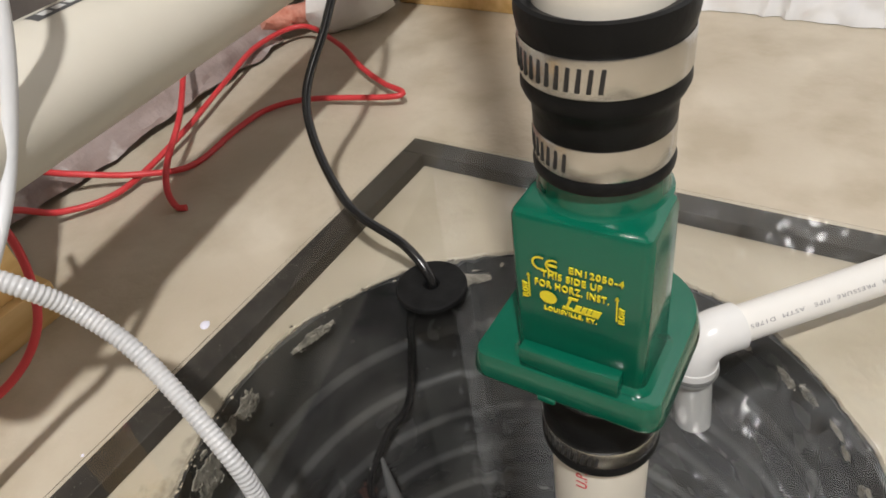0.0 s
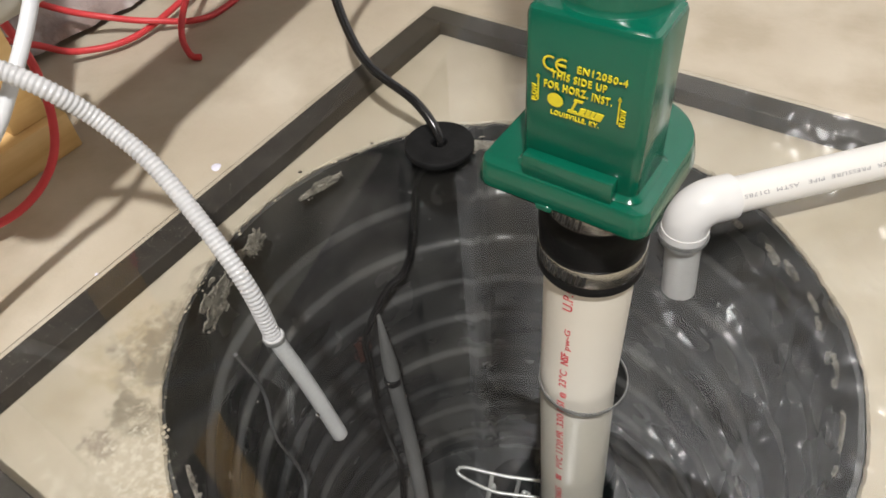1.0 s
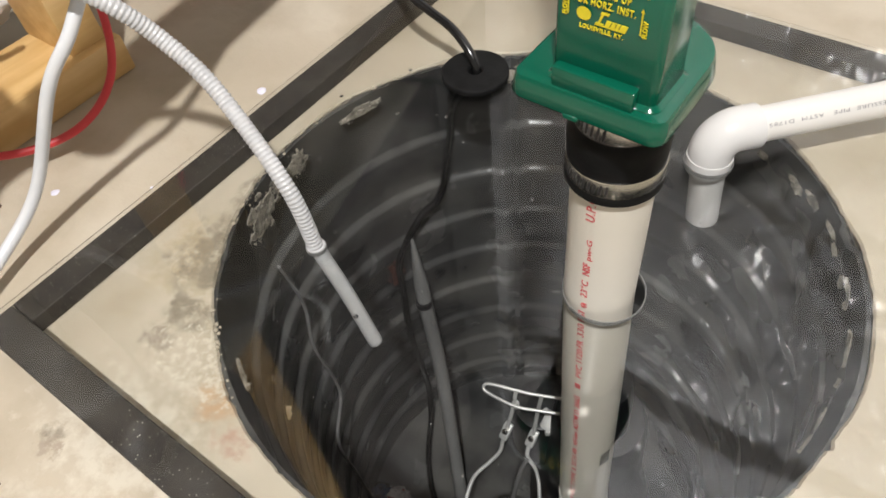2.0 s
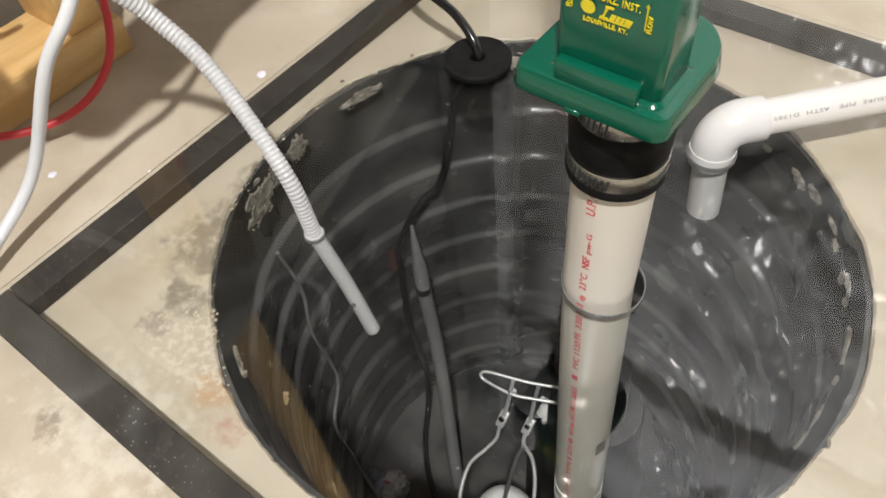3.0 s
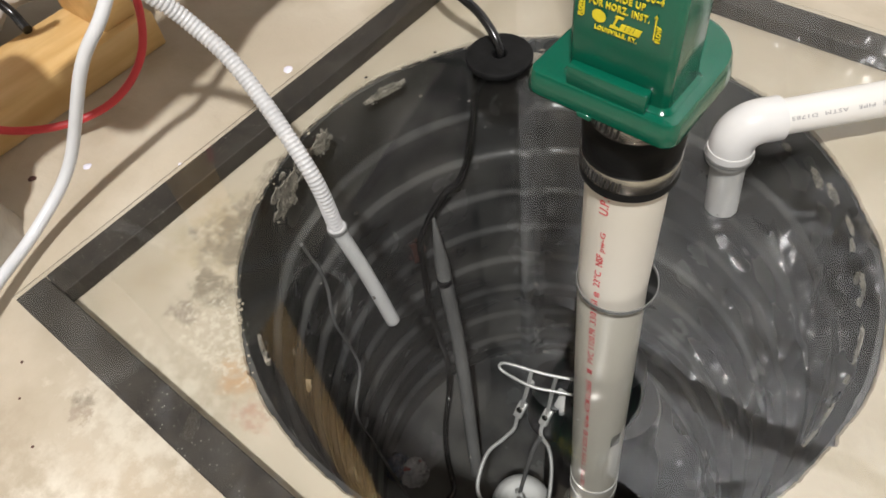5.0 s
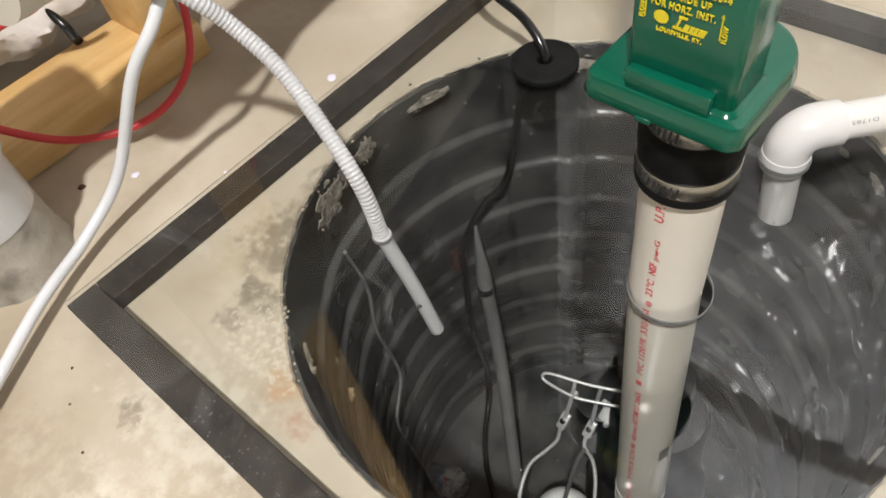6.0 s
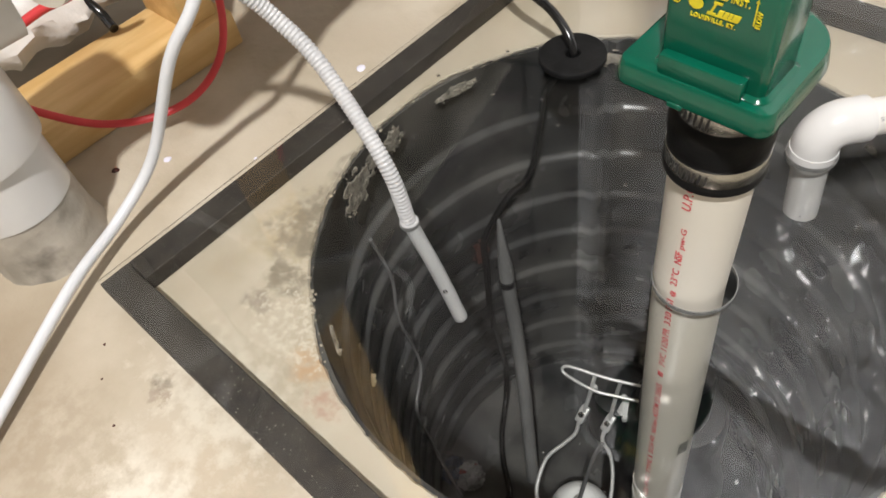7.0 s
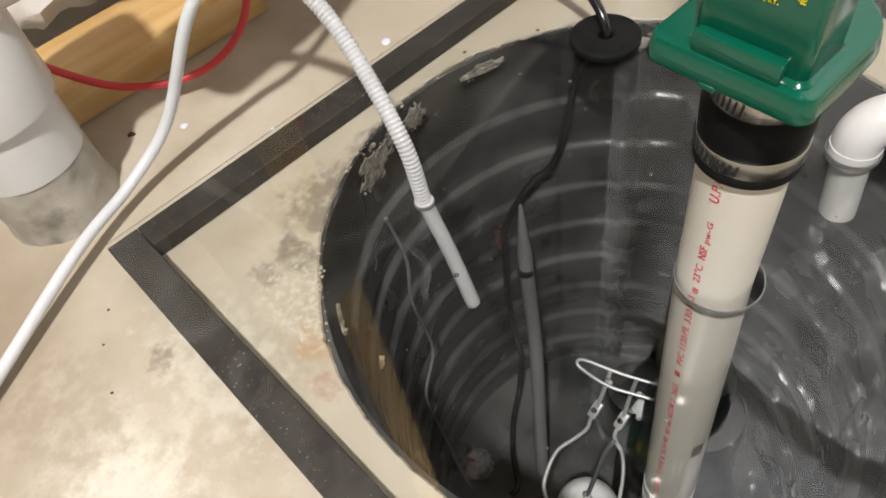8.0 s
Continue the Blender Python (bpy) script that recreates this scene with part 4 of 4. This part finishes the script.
def build_pump():
    c = (0.035, 0.020)
    t = thing("sump_pump", (*c, -0.596), "black submersible sump pump standing in the basin", "pump")
    part("motor_housing", solid([(0.070, -0.596), (0.070, -0.48), (0.055, -0.42), (0.051, -0.34), (0.050, -0.312), (0.046, -0.301), (0.03, -0.297)], c, 72), M_CAST, t)
    part("cord_boss", solid([(0.036, -0.31), (0.034, -0.245), (0.030, -0.222), (0.022, -0.215)], (0.030, 0.016), 48), M_CAST, t)
    part("switch_housing", solid([(0.034, -0.42), (0.034, -0.345), (0.031, -0.336), (0.022, -0.333)], (-0.030, 0.014), 48), M_CAST, t)
    part("discharge_adapter", lathe([(0.0243, -0.412), (0.0262, -0.414), (0.0272, -0.421), (0.0255, -0.425), (0.0272, -0.430), (0.0272, -0.439), (0.0255, -0.443), (0.031, -0.45), (0.031, -0.56), (0.0243, -0.56)], (0.0573, -0.0446), 56), M_CAST, t, "black threaded discharge adapter")
    # bracket with the float rods
    part("bracket", box(-0.014, 0.006, -0.012, 0.010, -0.003, 0.003, 0.002, 2, Matrix.Translation((-0.006, 0.0, -0.332)) @ Matrix.Rotation(0.5, 4, "X")), M_WIRE, t, "bright steel switch bracket")
    for x, y, z in ((-0.006, 0.008, -0.324), (-0.008, -0.012, -0.334), (0.006, -0.02, -0.40), (-0.045, -0.016, -0.300), (-0.016, -0.004, -0.305)):
        part("screw", solid([(0.0032, z - 0.004), (0.0032, z), (0.0022, z + 0.0015)], (x, y), 16), M_WIRE, t)


build_pump()


def build_float():
    t = thing("float_switch", (-0.02, -0.09, -0.47), "white float ball on bent zinc wire rods beside the pump", "float switch")
    part("handle_wire", bar([(0.006, 0.006, -0.275), (-0.004, 0.002, -0.275), (-0.029, -0.009, -0.275), (-0.046, -0.015, -0.275), (-0.073, -0.024, -0.275), (-0.078, -0.029, -0.278), (-0.072, -0.031, -0.281), (-0.05, -0.03, -0.281), (-0.034, -0.027, -0.281), (-0.020, -0.021, -0.281), (0.004, -0.010, -0.281)], 0.0017), M_WIRE, t)
    part("rod", bar([(-0.046, -0.015, -0.277), (-0.044, -0.028, -0.305), (-0.045, -0.036, -0.33)], 0.0022), M_WIRE, t)
    part("rod", bar([(-0.021, -0.005, -0.276), (-0.022, -0.011, -0.305), (-0.019, -0.024, -0.335)], 0.0022), M_WIRE, t)
    part("bail", bar([(-0.045, -0.036, -0.33), (-0.045, -0.044, -0.342), (-0.043, -0.053, -0.352), (-0.048, -0.066, -0.362), (-0.056, -0.088, -0.375), (-0.049, -0.116, -0.392), (-0.037, -0.127, -0.402), (-0.025, -0.126, -0.408), (0.006, -0.108, -0.412), (0.021, -0.097, -0.412),
                      (0.024, -0.084, -0.405), (0.011, -0.058, -0.385), (-0.003, -0.043, -0.37), (-0.016, -0.04, -0.355), (-0.019, -0.031, -0.345), (-0.019, -0.024, -0.335)], 0.0022), M_WIRE, t)
    for x, y, z in ((-0.045, -0.037, -0.332), (-0.019, -0.026, -0.338)):
        m = Matrix.Translation((x, y, z)) @ Matrix.Rotation(0.75, 4, "X")
        b = part("rod_clip", box(-0.005, 0.005, -0.010, 0.010, -0.003, 0.003, 0.0015, 2, m), M_WIRE, t, "steel rod clip")
        sc = solid([(0.0034, 0.002), (0.0034, 0.0045), (0.0022, 0.0058)], (0, 0), 16)
        bmesh.ops.transform(sc, matrix=m, verts=sc.verts)
        part("screw", sc, M_STEEL, b)
    bm = bmesh.new()
    bmesh.ops.create_uvsphere(bm, u_segments=40, v_segments=24, radius=0.036)
    for v in bm.verts:
        if v.co.z > 0.030:
            v.co.z = 0.030 + (v.co.z - 0.030) * 0.3
    bmesh.ops.translate(bm, vec=(-0.007, -0.091, -0.457), verts=bm.verts)
    part("ball", bm, M_FLOAT, t, "white plastic float ball")
    part("eyelet", bar([(-0.008 + 0.006 * math.cos(a), -0.092, -0.416 + 0.010 * math.sin(a)) for a in [radians(20 * k) for k in range(19)]], 0.0013, 0.001), M_WIRE, t)
    part("pin", solid([(0.002, -0.432), (0.002, -0.408)], (-0.008, -0.096), 12), M_WIRE, t)
    part("chain_strap", bar([(-0.008, -0.092, -0.408), (-0.010, -0.075, -0.372), (-0.012, -0.060, -0.350), (-0.010, -0.05, -0.335)], 0.0025), M_TUBE, t, "clear plastic strap")


build_float()


# added rod: a pale band reflected in the cover, put in as a solid
def build_pale_band():
    t = thing("pale_band_rod", (-0.14, -0.03, -0.59), "pale grey rod added for a reflected band before the basin wall", "pipe")
    part("pipe", bar([(-0.221, 0.046, -0.205), (-0.206, 0.034, -0.30), (-0.175, 0.010, -0.42), (-0.105, -0.062, -0.58)], lambda q: 0.0018 + 0.0070 * min(1.0, q / 0.07)), M_PALE_BAND, t)
    part("tie", sweep([Vector((-0.2065, 0.0325, -0.296)), Vector((-0.2055, 0.0315, -0.303))], 0.0096, 18), M_CAST, t, "black cable tie")


build_pale_band()
cable("clear_tube", [(-0.225, -0.115, -0.080), (-0.226, -0.106, -0.15), (-0.221, -0.116, -0.21), (-0.218, -0.110, -0.31), (-0.190, -0.150, -0.33), (-0.185, -0.148, -0.42), (-0.165, -0.150, -0.50), (-0.15, -0.150, -0.56)], 0.0019, M_TUBE, "thin clear vinyl tube hanging down the basin wall", "tube", 0.003)


def wall_patch(name, a0, z0, w, h, material, label, cat, seed, out=0.0022, thick=0.0012, keep=0.0, ragged=0.5):
    """A smear with a ragged outline that follows the basin's wall."""
    bm = bmesh.new()
    nu, nv = 64, 34
    grid = {}
    for i in range(nu + 1):
        for k in range(nv + 1):
            u, v = i / nu * 2 - 1, k / nv * 2 - 1
            a = a0 + u * w
            z = z0 + v * h
            r = BR - 0.0035 - 0.02 * max(0, (FLOOR - z)) / 0.584 - 0.0045 - out - 0.001 * abs(fbm(9 * u, 9 * v, seed + 3))
            if u * u + v * v + 0.9 * fbm(2.3 * u, 2.3 * v, seed) + ragged * fbm(4 * u, 9 * v, seed + 5, 3) < 0.75 - keep:
                grid[i, k] = bm.verts.new((BX + r * math.cos(a), BY + r * math.sin(a), z))
    for i in range(nu):
        for k in range(nv):
            q = [(i, k), (i + 1, k), (i + 1, k + 1), (i, k + 1)]
            if all(p in grid for p in q):
                bm.faces.new([grid[p] for p in q])
    bmesh.ops.delete(bm, geom=[v for v in bm.verts if not v.link_faces], context="VERTS")
    bmesh.ops.recalc_face_normals(bm, faces=bm.faces)
    bmesh.ops.solidify(bm, geom=bm.faces[:], thickness=thick)
    ob = part(name, bm, material)
    return tagged(ob, label, cat)


def ang_of(x, y):
    return math.atan2(y - BY, x - BX)


for x, y, z, w, h, sd in ((-0.2646, -0.0431, -0.030, 0.06, 0.014, 1.0), (-0.2502, -0.1055, -0.034, 0.13, 0.020, 2.0), (-0.262, -0.07, -0.028, 0.07, 0.010, 5.0), (-0.257, 0.04, -0.026, 0.12, 0.007, 13.0), (-0.14, -0.225, -0.026, 0.06, 0.005, 14.0)):
    wall_patch("cement_smear", ang_of(x, y), z, w, h, M_SMEAR, "grey cement smear on the basin wall below the rim", "cement smear", sd)
rnd = random.Random(21)
for k in range(14):
    wall_patch("cement_fleck", radians(-6 + 5 * k + rnd.uniform(-3, 3)), -0.024 - rnd.uniform(0, 0.012), rnd.uniform(0.015, 0.05), rnd.uniform(0.0025, 0.006), M_SMEAR, "thin grey cement fleck on the basin wall under the rim", "cement smear", 30.0 + k, thick=0.0006, ragged=0.9)
wall_patch("mud_film", ang_of(-0.165, 0.16), -0.035, 0.11, 0.010, M_BREAK, "grey cement film under the pit edge", "cement smear", 8.0, thick=0.0006)
wall_patch("scrap", ang_of(-0.259, 0.034), -0.262, 0.055, 0.022, M_RUST, "dark red scrap stuck to the basin wall", "scrap", 9.0, out=0.004, ragged=0.3)
wall_patch("flake", ang_of(-0.179, -0.204), -0.168, 0.03, 0.004, mat("tan_flake", (0.5, 0.42, 0.28), (0.6, 0.5, 0.35), 80, 0.7), "tan flake on the basin wall", "flake", 11.0, out=0.003, ragged=0.3)


def scrap_bag(x, y, z, r, material, name, label, cat, seed):
    """A small crumpled wad lying on the bottom."""
    bm = bmesh.new()
    bmesh.ops.create_icosphere(bm, subdivisions=4, radius=r)
    for v in bm.verts:
        d = v.co.normalized()
        v.co *= 1 + 0.35 * (1 - 2 * abs(fbm(1.6 * d.x, 1.6 * d.y, 1.6 * d.z + seed, 3)))
        v.co.z = max(v.co.z, -0.5 * r) * 0.9 + 0.45 * r
        v.co += Vector((x, y, z))
    return tagged(part(name, bm, material), label, cat)


M_WRAP = mat("clouded_clear_wrapper", (0.16, 0.155, 0.155), (0.40, 0.38, 0.38), 45, 0.12, coat=1.0, bump=0.002, bscale=90, big=(40, (0.20, 0.04, 0.03), 0.62, 0.66))
M_BLUE = mat("dark_blue_plastic", (0.004, 0.012, 0.035), (0.006, 0.018, 0.05), 40, 0.25)
scrap_bag(-0.180, -0.112, -0.597, 0.017, M_WRAP, "wrapper", "crumpled clear plastic wrapper lying at the bottom of the basin", "wrapper", 2.0)
scrap_bag(-0.203, -0.120, -0.597, 0.017, M_BLUE, "plastic_scrap", "dark blue plastic scrap lying at the bottom of the basin", "scrap", 7.0)


# ---------------------------------------------------------------- small things on lid and floor
def blob(x, y, z, r, flat=0.5, segs=10):
    bm = bmesh.new()
    bmesh.ops.create_icosphere(bm, subdivisions=2, radius=r)
    for v in bm.verts:
        v.co *= 1 + 0.25 * fbm(v.co.x / r, v.co.y / r, x * 40 + y)
        v.co.z = max(v.co.z, 0) * flat
        v.co += Vector((x, y, z))
    return bm


for x, y, r in ((-0.340, 0.002, 0.005), (-0.400, -0.190, 0.004), (-0.33, -0.14, 0.0016)):
    tagged(part("paint_chip", blob(x, y, FLOOR, r, 0.3), M_CHIP), "small pale lilac paint chip on the floor", "chip", "paint chips")
for x, y, r in ((-0.430, -0.228, 0.0035), (-0.27, -0.335, 0.0012), (-0.245, -0.352, 0.001), (-0.205, -0.366, 0.0012), (-0.31, -0.38, 0.001)):
    tagged(part("debris_crumb", blob(x, y, FLOOR, r, 0.5), M_RUST), "small dark crumb of debris on the floor", "debris", "floor debris")

rnd = random.Random(5)
bm = bmesh.new()
for k in range(320):
    a = radians(rnd.choice((110, 135, 160, 178, 190, 205, 225, 238)) + rnd.gauss(0, 7))
    r = hole_r(a) + rnd.gauss(0, 0.0018)
    add(bm, blob(BX + r * math.cos(a), BY + r * math.sin(a), FLOOR - rnd.uniform(0.0005, 0.003), min(0.0017, 0.0003 + rnd.expovariate(2200)), 0.7))
tagged(part("concrete_crumbs", bm, M_CRUMB), "cream concrete crumbs along the broken pit edge", "crumbs", kind="stuff")

M_DROP = bpy.data.materials.new("water_drop")
M_DROP.use_nodes = True
db = M_DROP.node_tree.nodes["Principled BSDF"]
db.inputs["Transmission Weight"].default_value, db.inputs["Roughness"].default_value, db.inputs["IOR"].default_value = 1.0, 0.0, 1.33
M_DUST = mat("pale_dust", (0.30, 0.29, 0.26), (0.45, 0.43, 0.39), 300, 0.8)
rnd = random.Random(11)
bm = bmesh.new()
for k in range(46):
    a, d = rnd.uniform(0, 6.283), 0.225 * math.sqrt(rnd.random())
    r = rnd.choice((0.0007, 0.0009, 0.0012, 0.0018))
    add(bm, blob(BX + d * math.cos(a), BY + d * math.sin(a), LID_T + 0.0001, r, 0.7))
ob = part("water_drops", bm, M_DROP)
ob.visible_shadow = False
tagged(ob, "small clear water drops on the acrylic cover", "water drops", kind="stuff")
verts, faces = [], []
for k in range(420):
    x, y = rnd.uniform(-S, S), rnd.uniform(-S, S)
    r, a = rnd.choice((0.0002, 0.00025, 0.0003, 0.0003, 0.0005)), rnd.uniform(0, 6.283)
    n = len(verts)
    for q in range(4):
        verts.append((x + r * math.cos(a + q * 1.571) * (1 if q % 2 else rnd.uniform(0.6, 2.0)), y + r * math.sin(a + q * 1.571), LID_T + 0.0002 + 0.0002 * (q % 2)))
    faces.append((n, n + 1, n + 2, n + 3))
me = bpy.data.meshes.new("dust_specks")
me.from_pydata(verts, [], faces)
me.materials.append(M_DUST)
tagged(new("dust_specks", me), "fine pale dust specks on the acrylic cover", "dust", kind="stuff")

cable("cord_end", [(-0.556, -0.128, 0.028), (-0.566, -0.127, 0.031), (-0.577, -0.126, 0.038), (-0.591, -0.13, 0.055), (-0.607, -0.134, 0.085)], 0.0048, M_CORD, "cut end of a black cord lying on the wall plate", "cord", 0.003)
cable("red_tape", [(-0.560, -0.206, 0.075), (-0.545, -0.18, 0.085), (-0.516, -0.154, 0.098), (-0.50, -0.14, 0.12)], 0.0045, M_RED, "red cable end hanging behind the floor pipe", "cable", 0.003)
